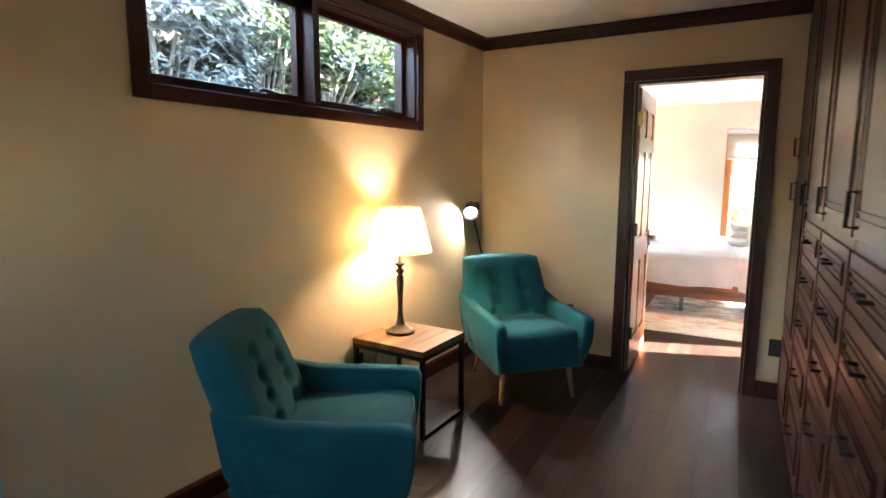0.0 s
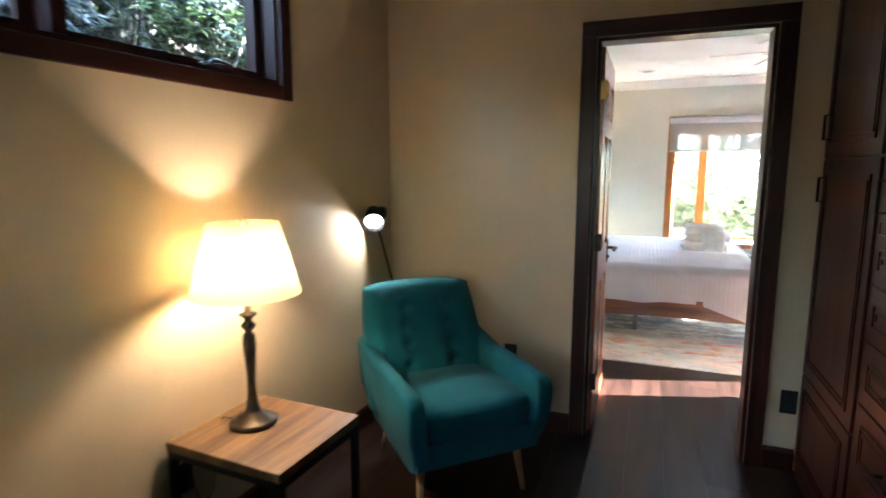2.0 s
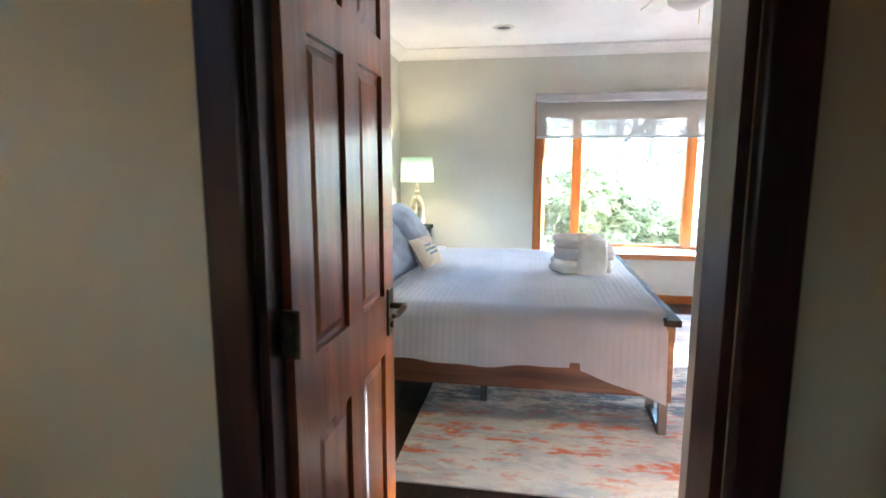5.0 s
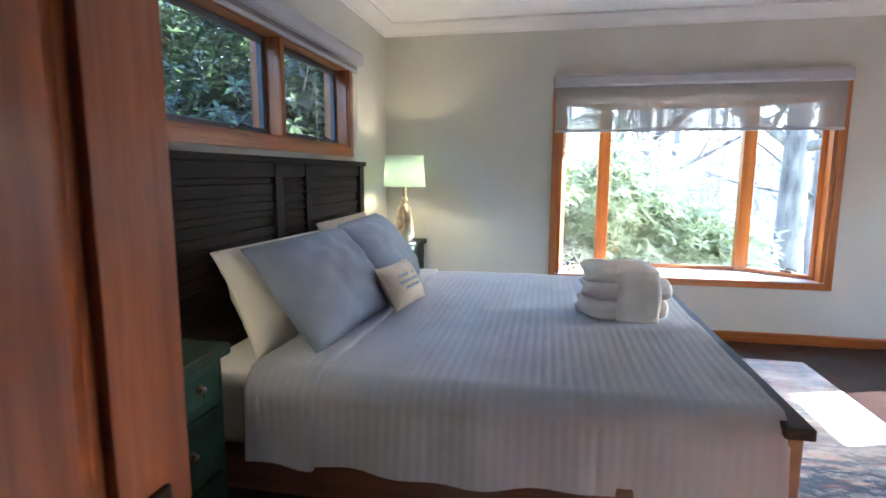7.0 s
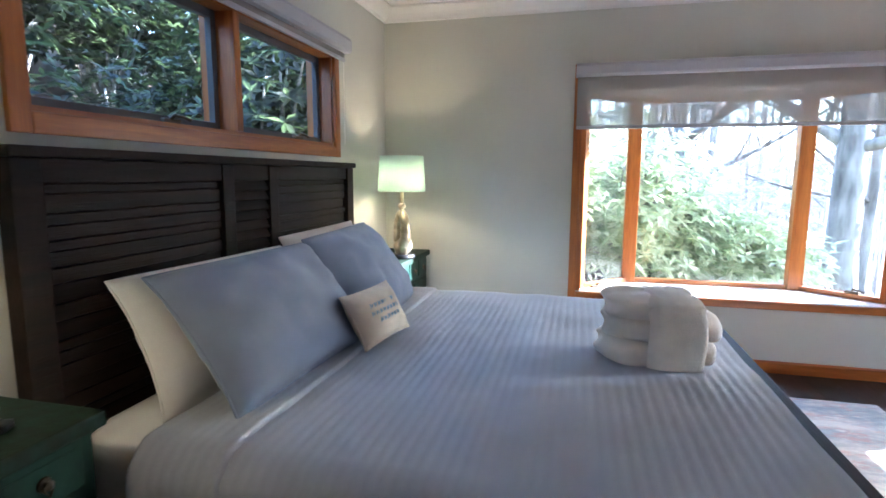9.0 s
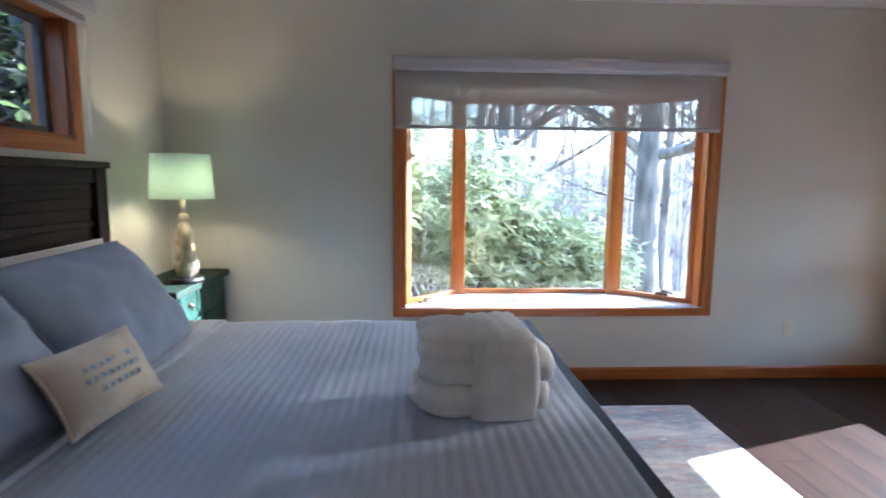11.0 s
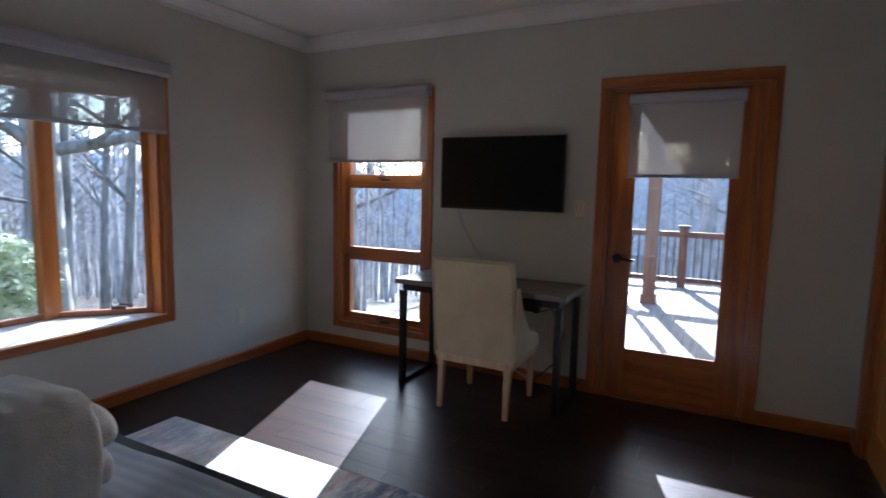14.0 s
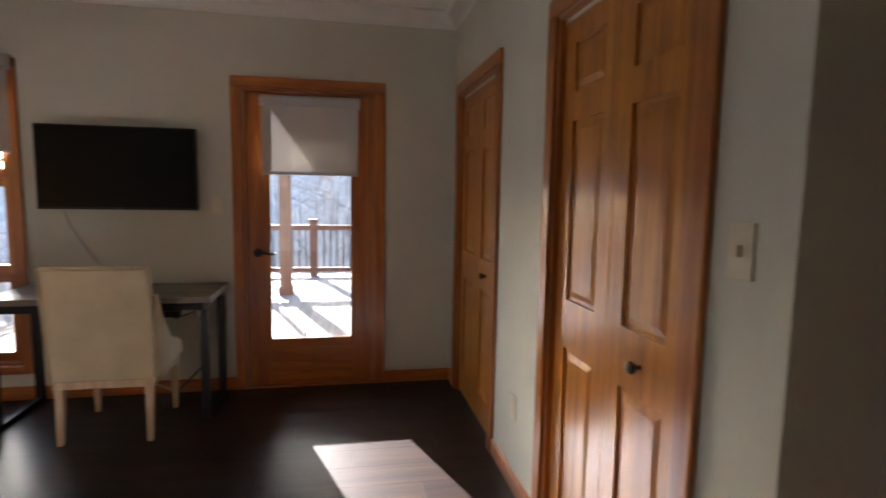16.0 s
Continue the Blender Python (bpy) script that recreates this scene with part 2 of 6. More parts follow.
M_RAILWOOD = wood("red_brown_rail_wood", (0.065, 0.02, 0.011), (0.12, 0.042, 0.024), 0.6, axis=2)
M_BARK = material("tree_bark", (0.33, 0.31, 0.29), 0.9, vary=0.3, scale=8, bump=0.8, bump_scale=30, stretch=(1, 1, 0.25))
# paler copy of the bark; sunlight and haze over distant woods put into it
M_FAR_BARK = material("sunlit_hazed_bark", (0.44, 0.415, 0.41), 0.9, vary=0.25, scale=2, bump=0.0)
M_GROUND = material("leaf_litter", (0.13, 0.105, 0.085), 0.95, vary=0.3, scale=1.5, tint=(0.065, 0.05, 0.04), bump=0.8, bump_scale=9)


def leaf_material(name, light, dark, rough=0.38, low=0.0):
    m = bpy.data.materials.new(name)
    m.use_nodes = True
    n, ln = m.node_tree.nodes, m.node_tree.links
    b = n["Principled BSDF"]
    b.inputs["Roughness"].default_value = rough
    geo, ramp = n.new("ShaderNodeNewGeometry"), n.new("ShaderNodeValToRGB")
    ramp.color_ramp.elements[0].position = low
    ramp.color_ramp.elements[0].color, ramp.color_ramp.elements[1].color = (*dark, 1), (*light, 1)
    ln.new(geo.outputs["Random Per Island"], ramp.inputs[0])
    ln.new(ramp.outputs[0], b.inputs["Base Color"])
    tr, ms = n.new("ShaderNodeBsdfTranslucent"), n.new("ShaderNodeMixShader")
    ln.new(ramp.outputs[0], tr.inputs[0])
    ms.inputs[0].default_value = 0.42
    ln.new(b.outputs[0], ms.inputs[1])
    ln.new(tr.outputs[0], ms.inputs[2])
    ln.new(ms.outputs[0], n["Material Output"].inputs[0])
    return m


# paler than the leaves are: sun glare is mixed into both colours
M_LEAF = leaf_material("sunlit_rhododendron_leaf", (0.64, 0.68, 0.50), (0.31, 0.38, 0.22), 0.2)
# hall-window shrubs: hillside shade and bluish haze are put into these leaf colours
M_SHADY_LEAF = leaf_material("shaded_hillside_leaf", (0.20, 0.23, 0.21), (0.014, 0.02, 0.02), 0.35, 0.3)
# darkened leaf copy: hillside shade, with few sunlit leaves, put into its colours
M_DARKENED_LEAF = leaf_material("darkened_shade_leaf", (0.10, 0.145, 0.055), (0.008, 0.013, 0.008), 0.4, 0.45)


def rug_material():
    m = bpy.data.materials.new("abstract_rug_weave")
    m.use_nodes = True
    n, ln = m.node_tree.nodes, m.node_tree.links
    b = n["Principled BSDF"]
    b.inputs["Roughness"].default_value, b.inputs["Sheen Weight"].default_value = 0.95, 0.2
    geo = n.new("ShaderNodeNewGeometry")

    xyz, along = n.new("ShaderNodeSeparateXYZ"), n.new("ShaderNodeMapRange")
    ln.new(geo.outputs["Position"], xyz.inputs[0])
    ln.new(xyz.outputs[1], along.inputs[0])
    along.inputs[1].default_value, along.inputs[2].default_value = 5.72, 8.84

    def bands(mask, stops):
        """Weaken a mask along the rug's length."""
        r, mul = n.new("ShaderNodeValToRGB"), n.new("ShaderNodeMath")
        while len(r.color_ramp.elements) < len(stops):
            r.color_ramp.elements.new(0.5)
        for e, (at, v) in zip(r.color_ramp.elements, stops):
            e.position, e.color = at, (v, v, v, 1)
        mul.operation = "MULTIPLY"
        ln.new(along.outputs[0], r.inputs[0])
        ln.new(r.outputs[0], mul.inputs[0])
        ln.new(mask, mul.inputs[1])
        return mul.outputs[0]

    def noise_mask(stretch, scale, low, high, shift):
        mp, t, r = n.new("ShaderNodeMapping"), n.new("ShaderNodeTexNoise"), n.new("ShaderNodeMapRange")
        mp.inputs["Scale"].default_value, mp.inputs["Location"].default_value = stretch, shift
        t.inputs["Scale"].default_value, t.inputs["Detail"].default_value, t.inputs["Roughness"].default_value = scale, 9, 0.76
        r.inputs[1].default_value, r.inputs[2].default_value = low, high
        ln.new(geo.outputs["Position"], mp.inputs[0])
        ln.new(mp.outputs[0], t.inputs["Vector"])
        ln.new(t.outputs[0], r.inputs[0])
        return r.outputs[0]

    last = None
    base = n.new("ShaderNodeRGB")
    base.outputs[0].default_value = (0.68, 0.65, 0.60, 1)
    last = base.outputs[0]
    for colour, mask in (((0.46, 0.49, 0.51), noise_mask((1, 2.2, 1), 2.4, 0.46, 0.57, (3, 1, 0))),
                         ((0.05, 0.11, 0.19), bands(noise_mask((1.0, 2.2, 1), 2.6, 0.44, 0.54, (0.4, 2.6, 0)), [(0.0, 0.0), (0.2, 0.1), (0.29, 0.9), (0.5, 1), (0.62, 0.3), (1.0, 0.4)])),
                         ((0.62, 0.14, 0.045), bands(noise_mask((1, 3.0, 1), 3.6, 0.52, 0.58, (7.3, 4.9, 0)), [(0.0, 0.1), (0.06, 0.8), (0.1, 1), (0.22, 0.9), (0.3, 0.15), (1.0, 0.35)])),
                         ((0.75, 0.72, 0.67), noise_mask((1.5, 5, 1), 5.0, 0.55, 0.66, (1, 9, 0)))):
        mx = n.new("ShaderNodeMix")
        mx.data_type = "RGBA"
        ln.new(mask, mx.inputs[0])
        ln.new(last, mx.inputs[6])
        mx.inputs[7].default_value = (*colour, 1)
        last = mx.outputs[2]
    ln.new(last, b.inputs["Base Color"])
    t, bp = n.new("ShaderNodeTexNoise"), n.new("ShaderNodeBump")
    t.inputs["Scale"].default_value = 350
    bp.inputs["Strength"].default_value, bp.inputs["Distance"].default_value = 0.6, 0.004
    ln.new(t.outputs[0], bp.inputs["Height"])
    ln.new(bp.outputs[0], b.inputs["Normal"])
    return m


M_RUG = rug_material()

# dull surfaces reflect little
for dull in (M_GREEN, M_GREEN_EDGE, M_GROUND, M_DECK, M_TEAL, M_BARK, M_FAR_BARK, M_TV):
    dull.node_tree.nodes["Principled BSDF"].inputs["Specular IOR Level"].default_value = 0.15

# ---- building helpers ----


def part(name, bm, mat, parent=None, label="", smooth=False):
    """Link a bmesh as one mesh object, under a thing or a part."""
    me = bpy.data.meshes.new(name)
    bmesh.ops.recalc_face_normals(bm, faces=bm.faces)
    bm.to_mesh(me)
    bm.free()
    if smooth:
        for p in me.polygons:
            p.use_smooth = True
    me.materials.append(mat)
    ob = new(name, me)
    ob.parent = parent
    if label:
        ob["label"] = label
    return ob


def thing(name, m, label, category, group="", kind=""):
    ob = new(name)
    ob.empty_display_size = 0.1
    ob.matrix_world = m
    return tagged(ob, label, category, group, kind)


def box(lo, hi, bevel=0.0, bm=None, segments=2):
    own = bmesh.new() if (bm is None or bevel) else bm
    vs = [own.verts.new((x, y, z)) for x in (lo[0], hi[0]) for y in (lo[1], hi[1]) for z in (lo[2], hi[2])]
    for f in ((0, 1, 3, 2), (4, 6, 7, 5), (0, 4, 5, 1), (2, 3, 7, 6), (0, 2, 6, 4), (1, 5, 7, 3)):
        own.faces.new([vs[i] for i in f])
    if bevel:
        bmesh.ops.bevel(own, geom=own.edges[:], offset=bevel, segments=segments, affect="EDGES", profile=0.6)
        if bm is not None:
            join(bm, own)
            return bm
    return own


def join(bm, other, m=None):
    """Add the geometry of other to bm."""
    if m is not None:
        other.transform(m)
    new_verts = [bm.verts.new(v.co) for v in other.verts]
    other.verts.index_update()
    for f in other.faces:
        bm.faces.new([new_verts[v.index] for v in f.verts])
    other.free()
    return bm


def lathe(profile, steps=28, bm=None):
    """Turn a profile of (radius, height) about z."""
    bm = bm or bmesh.new()
    rings = []
    for r, z in profile:
        rings.append([bm.verts.new((r * math.cos(2 * math.pi * i / steps), r * math.sin(2 * math.pi * i / steps), z)) for i in range(steps)])
    for a, b in zip(rings, rings[1:]):
        for i in range(steps):
            bm.faces.new((a[i], a[(i + 1) % steps], b[(i + 1) % steps], b[i]))
    for ring, r in ((rings[0], profile[0][0]), (rings[-1], profile[-1][0])):
        if r > 1e-4:
            bm.faces.new(ring)
    return bm


def tube(points, radii, steps=10, bm=None, flat=1.0):
    """A tube along points; flat squeezes it in its second axis."""
    bm = bm or bmesh.new()
    pts = [Vector(p) for p in points]
    if not isinstance(radii, (list, tuple)):
        radii = [radii] * len(pts)
    rings, side = [], None
    for i, p in enumerate(pts):
        way = (pts[min(i + 1, len(pts) - 1)] - pts[max(i - 1, 0)]).normalized()
        if side is None:
            side = way.orthogonal().normalized()
        side = (side - way * side.dot(way)).normalized()
        up = way.cross(side)
        rings.append([bm.verts.new(p + radii[i] * (side * math.cos(a) + up * math.sin(a) * flat)) for a in
                      [2 * math.pi * k / steps for k in range(steps)]])
    for a, b in zip(rings, rings[1:]):
        for i in range(steps):
            bm.faces.new((a[i], a[(i + 1) % steps], b[(i + 1) % steps], b[i]))
    bm.faces.new(rings[0])
    bm.faces.new(rings[-1])
    return bm


def taper(p, q, rp, rq, steps=10, bm=None):
    return tube([p, q], [rp, rq], steps, bm)


def prism(outline, axis, lo, hi, bm=None):
    """Push a flat outline along an axis from lo to hi. Outline: the two other coordinates, in order."""
    bm = bm or bmesh.new()
    order = {0: lambda a, b, t: (t, a, b), 1: lambda a, b, t: (a, t, b), 2: lambda a, b, t: (a, b, t)}[axis]
    rows = [[bm.verts.new(order(a, b, t)) for a, b in outline] for t in (lo, hi)]
    k = len(outline)
    for i in range(k):
        bm.faces.new((rows[0][i], rows[0][(i + 1) % k], rows[1][(i + 1) % k], rows[1][i]))
    bm.faces.new(rows[0])
    bm.faces.new(rows[1])
    return bm


def wall(name, mat, axis, face, back, lo, hi, z0, z1, holes, label):
    """A wall between its face and its back along axis (0: runs along x), with rectangular holes (lo, hi, z0, z1)."""
    cuts = sorted({lo, hi, *[h[0] for h in holes], *[h[1] for h in holes]})
    bm = bmesh.new()
    t0, t1 = min(face, back), max(face, back)
    for a, b in zip(cuts, cuts[1:]):
        mine = sorted((h for h in holes if h[0] <= a + 1e-6 and h[1] >= b - 1e-6), key=lambda h: h[2])
        z = z0
        spans = []
        for h in mine:
            spans.append((z, h[2]))
            z = h[3]
        spans.append((z, z1))
        for c, d in spans:
            if d - c > 1e-4:
                box((a, t0, c) if axis == 0 else (t0, a, c), (b, t1, d) if axis == 0 else (t1, b, d), bm=bm)
    bmesh.ops.remove_doubles(bm, verts=bm.verts, dist=1e-5)
    return tagged(part(name, bm, mat), label, "wall", kind="structure")


def setting(name, bm, mat, label, category, smooth=False):
    return tagged(part(name, bm, mat, smooth=smooth), label, category, kind="structure")


# ---- structure ----
HX, DY, BY, TX, CY, LX, RX = -2.245, 4.44, 9.31, 2.853, 5.335, -2.05, -0.12
HZ, BZ, SZ = 2.494, 2.585, 2.235
BAY = (-0.572, 1.48, 0.503, 2.07)
TALL = (8.11, 8.95, 0.225, 2.08)
EXIT = (5.889, 6.757, 0.0, 2.03)
BEDWIN = (6.458, 8.377, 1.521, 2.065)
HALLWIN = (1.757, 3.527, 1.80, 2.345)
DOORWAY = (-1.09, -0.31, 0.0, 2.09)
SOUTH = (-1.75, -0.95, 1.35, 2.0)
CLOSET_A, CLOSET_B = (1.769, 2.651, 0.0, 2.015), (0.172, 1.0, 0.0, 2.015)

# the west side of the hall stands a little askew
HALL_TURN = Matrix.Translation((HX, DY, 0)) @ Matrix.Rotation(radians(-4.0), 4, "Z") @ Matrix.Translation((-HX, -DY, 0))
wall("wall_hall_west", M_HALL_WALL, 1, HX, HX - 0.16, 1.185, DY + 0.12, 0, HZ + 0.1, [HALLWIN], "warm tan painted hall wall with a high window").matrix_world = HALL_TURN
wall("wall_between", M_HALL_WALL, 0, DY, DY + 0.055, HX, 0.7, 0, HZ + 0.1, [DOORWAY], "warm tan painted wall with the bedroom doorway")
wall("wall_bedroom_south", M_WALL, 0, DY + 0.057, DY + 0.12, LX - 0.16, RX, 0, BZ + 0.1, [DOORWAY], "off-white bedroom wall around the doorway")
wall("wall_bedroom_west", M_WALL, 1, LX, LX - 0.16, DY + 0.12, BY + 0.16, 0, BZ + 0.1, [BEDWIN], "off-white bedroom wall with a high window above the bed")
wall("wall_bedroom_north", M_WALL, 0, BY, BY + 0.16, LX, TX + 0.16, 0, BZ + 0.1, [BAY], "off-white bedroom wall with a bay window")
wall("wall_bedroom_east", M_WALL, 1, TX, TX + 0.16, CY - 0.1, BY, 0, BZ + 0.1, [TALL, EXIT], "off-white bedroom wall with a tall window and a glass door")
wall("wall_closet_front", M_WALL, 0, CY, CY - 0.1, RX + 0.1, TX, 0, BZ + 0.1, [CLOSET_A, CLOSET_B], "off-white wall with two closets")
wall("wall_closet_end", M_WALL, 1, RX, RX + 0.1, DY + 0.12, CY, 0, BZ + 0.1, [], "off-white wall end beside the doorway")
wall("wall_closet_back", M_WALL, 0, DY + 0.12, DY + 0.057, RX + 0.1, TX, 0, BZ, [], "plain back wall inside the closets")
wall("wall_hall_east", M_HALL_WALL, 1, 0.58, 0.7, -1.6, DY, 0, HZ + 0.1, [], "warm tan hall wall behind the cabinets")
wall("wall_hall_south", M_HALL_WALL, 0, -1.6, -1.7, -4.0, 0.7, 0, HZ + 0.1, [SOUTH], "warm tan hall wall behind the entrance")
# assumed side room, its darkness put into the wall colour
wall("wall_side_west", M_DARK_ROOM, 1, -4.0, -4.1, -1.6, 1.12, 0, HZ + 0.1, [], "assumed side room wall, coloured dark as if unlit")
wall("wall_side_north", M_DARK_ROOM, 0, 1.12, 1.24, -4.0, HX - 0.345, 0, HZ + 0.1, [], "assumed side room wall, coloured dark as if unlit")

setting("subfloor", box((HX - 0.38, -1.7, -0.16), (TX + 0.16, BY + 0.16, -0.014)), M_DARK_ROOM, "plain slab below the planks", "floor")
setting("ceiling_hall", box((HX - 0.38, 1.121, HZ), (0.7, DY + 0.055, HZ + 0.12)), M_CEIL, "off-white hall ceiling", "ceiling")
setting("ceiling_entrance", box((-4.1, -1.7, HZ), (0.7, 1.12, HZ + 0.12)), M_CEIL, "off-white ceiling of the entrance", "ceiling")
setting("floor_side", box((-4.1, -1.7, -0.16), (HX - 0.381, 1.24, -0.004)), M_DARK_ROOM, "assumed side room floor, coloured dark as if unlit", "floor")
setting("ceiling_bedroom", box((LX - 0.16, DY + 0.057, BZ), (TX + 0.16, BY + 0.16, BZ + 0.12)), M_CEIL, "white bedroom ceiling", "ceiling")
setting("ceiling_soffit", box((LX, DY + 0.12, SZ), (RX, CY, BZ)), M_WALL, "lowered off-white soffit inside the doorway", "ceiling")
# unseen roof; its high ridge is added to cast shade on the west hillside
shading_gable = [(-2.75, BZ + 0.2), (0.1, BZ + 2.7), (TX + 0.75, BZ + 0.2), (TX + 0.75, BZ + 0.32), (0.1, BZ + 2.85), (-2.75, BZ + 0.32)]
setting("roof", prism(shading_gable, 1, -2.0, BY + 0.9), M_HALL_TRIM, "assumed gabled roof, raised to shade the hillside", "roof")


def crown(name, mat, axis, wall_at, side, lo, hi, z, drop, reach, label):
    """Crown moulding with a stepped, curved profile along a wall."""
    s = side
    shape = [(0, 0), (0, -drop), (0.012 * s, -drop), (0.018 * s, -drop * 0.8), (reach * 0.45 * s, -drop * 0.5), (reach * 0.8 * s, -drop * 0.2),
             (reach * s, -drop * 0.14), (reach * s, 0)]
    outline = [(wall_at + a, z + b) for a, b in shape]
    return setting(name, prism(outline, 1 if axis == 1 else 0, lo, hi), mat, label, "trim")


crown("trim_crown_hall_west", M_HALL_TRIM_Y, 1, HX, 1, 1.12, DY, HZ, 0.085, 0.055, "dark mahogany crown moulding").matrix_world = HALL_TURN
crown("trim_crown_hall_north", M_HALL_TRIM_X, 0, DY, -1, HX, -0.1, HZ, 0.085, 0.055, "dark mahogany crown moulding")
crown("trim_crown_west", M_WHITE, 1, LX, 1, CY, BY, BZ, 0.1, 0.09, "white crown moulding")
crown("trim_crown_north", M_WHITE, 0, BY, -1, LX, TX, BZ, 0.1, 0.09, "white crown moulding")
crown("trim_crown_east", M_WHITE, 1, TX, -1, CY, BY, BZ, 0.1, 0.09, "white crown moulding")
crown("trim_crown_south", M_WHITE, 0, CY, 1, RX, TX, BZ, 0.1, 0.09, "white crown moulding")


def baseboard(name, mat, axis, wall_at, side, lo, hi, label, h=0.085, t=0.014):
    outline = [(wall_at, 0), (wall_at + t * side, 0), (wall_at + t * side, h * 0.85), (wall_at + t * 0.4 * side, h), (wall_at, h)]
    return setting(name, prism(outline, 1 if axis == 1 else 0, lo, hi), mat, label, "baseboard")


baseboard("baseboard_hall_west", M_HALL_TRIM_Y, 1, HX, 1, 1.12, DY, "dark mahogany baseboard", 0.11).matrix_world = HALL_TURN
baseboard("baseboard_hall_north", M_HALL_TRIM_X, 0, DY, -1, HX, -1.164, "dark mahogany baseboard", 0.11)
baseboard("baseboard_hall_short", M_HALL_TRIM_X, 0, DY, -1, -0.236, -0.10, "dark mahogany baseboard", 0.11)
baseboard("baseboard_north", M_OAK_X, 0, BY, -1, LX, TX, "honey wood baseboard")
baseboard("baseboard_west", M_OAK_Y, 1, LX, 1, DY + 0.12, BY, "honey wood baseboard")
baseboard("baseboard_east", M_OAK_Y, 1, TX, -1, 6.827, BY, "honey wood baseboard")
baseboard("baseboard_east_short", M_OAK_Y, 1, TX, -1, CY, 5.819, "honey wood baseboard")
baseboard("baseboard_south_middle", M_OAK_X, 0, CY, 1, 1.07, 1.699, "honey wood baseboard")
baseboard("baseboard_south_end", M_OAK_X, 0, CY, 1, RX, 0.102, "honey wood baseboard")
baseboard("baseboard_south_corner", M_OAK_X, 0, CY, 1, 2.721, TX, "honey wood baseboard")


def casing(name, mats, axis, face, out, hole, width, thick, label, sill=False, parent=None):
    """Mitred-looking casing round a hole on a wall's face; out: the way that the face looks. Sides, head and, with sill, a bottom piece."""
    a, b, z0, z1 = hole
    group = parent or thing(name, Matrix(), label, "casing", kind="structure")
    t0, t1 = (face, face + thick * out) if out > 0 else (face + thick * out, face)

    def strip(u0, u1, c, d, mat, nm):
        lo = (u0, t0, c) if axis == 0 else (t0, u0, c)
        hi = (u1, t1, d) if axis == 0 else (t1, u1, d)
        bm = box(lo, hi, bevel=min(0.006, thick * 0.4))
        part(nm, bm, mat, group)

    low = z0 - width if sill else z0
    strip(a - width, a, low, z1, mats[0], "side_casing")
    strip(b, b + width, low, z1, mats[0], "side_casing")
    strip(a - width, b + width, z1, z1 + width, mats[1], "head_casing")
    if sill:
        strip(a, b, z0 - width, z0, mats[1], "sill_casing")
    return group


def lining(name, mats, axis, lo_t, hi_t, hole, thick, parent, bottom=True):
    """Boards that line the inside of a hole through a wall."""
    a, b, z0, z1 = hole

    def strip(u0, u1, c, d, mat, nm):
        lo = (u0, lo_t, c) if axis == 0 else (lo_t, u0, c)
        hi = (u1, hi_t, d) if axis == 0 else (hi_t, u1, d)
        part(nm, box(lo, hi), mat, parent)

    strip(a, a + thick, z0, z1, mats[0], "jamb")
    strip(b - thick, b, z0, z1, mats[0], "jamb")
    strip(a + thick, b - thick, z1 - thick, z1, mats[1], "head_jamb")
    if bottom:
        strip(a + thick, b - thick, z0, z0 + thick, mats[1], "sill_board")


def sash(axis, at, thick, a, b, z0, z1, width, mats, parent, glass_at=None, name="sash"):
    """A window sash: four members round a pane."""
    t0, t1 = at - thick / 2, at + thick / 2

    def strip(u0, u1, c, d, mat, nm):
        lo = (u0, t0, c) if axis == 0 else (t0, u0, c)
        hi = (u1, t1, d) if axis == 0 else (t1, u1, d)
        part(nm, box(lo, hi, bevel=0.004), mat, parent)

    strip(a, a + width, z0, z1, mats[0], "stile")
    strip(b - width, b, z0, z1, mats[0], "stile")
    strip(a + width, b - width, z1 - width, z1, mats[1], "rail")
    strip(a + width, b - width, z0, z0 + width, mats[1], "rail")
    g = 0.003
    lo = (a + width, at - g, z0 + width) if axis == 0 else (at - g, a + width, z0 + width)
    hi = (b - width, at + g, z1 - width) if axis == 0 else (at + g, b - width, z1 - width)
    pane = part("pane", box(lo, hi), M_GLASS, parent)
    pane.visible_shadow = False


def crank(parent, m, mat, name="crank"):
    """Casement crank: a base with a folding arm."""
    bm = box((-0.045, -0.012, 0), (0.045, 0.012, 0.02), bevel=0.005)
    tube([(0, 0, 0.02), (0.01, -0.012, 0.034), (0.05, -0.02, 0.03), (0.085, -0.02, 0.022)], [0.008, 0.008, 0.006, 0.008], 8, bm)
    ob = part(name, bm, mat, parent)
    ob.matrix_local = m
    return ob


def high_window(name, x, hole, mats, sash_mats, label, depth=0.16):
    """Pair of awning panes side by side in a wall that runs along y; the room lies on the +x side."""
    w = thing(name, Matrix(), label, "window", kind="structure")
    casing(name, mats, 1, x, 1, hole, 0.062, 0.022, label, sill=True, parent=w)
    lining(name, mats, 1, x - depth, x, hole, 0.018, w)
    a, b, z0, z1 = hole
    mid = (a + b) / 2
    part("mullion", box((x - depth, mid - 0.022, z0 + 0.018), (x + 0.012, mid + 0.022, z1 - 0.018), bevel=0.005), mats[0], w)
    for c, d in ((a + 0.018, mid - 0.022), (mid + 0.022, b - 0.018)):
        sash(1, x - 0.09, 0.03, c, d, z0 + 0.018, z1 - 0.018, 0.035, sash_mats, w)
        crank(w, pose(x - 0.045, (c + d) / 2 + 0.12, z0 + 0.018, 0, 0, 90), M_BRONZE)
    return w


high_window("window_hall", HX, HALLWIN, (M_HALL_TRIM, M_HALL_TRIM_Y), (M_HALL_TRIM, M_HALL_TRIM_Y), "dark mahogany two-pane awning window high on the hall wall").matrix_world = HALL_TURN
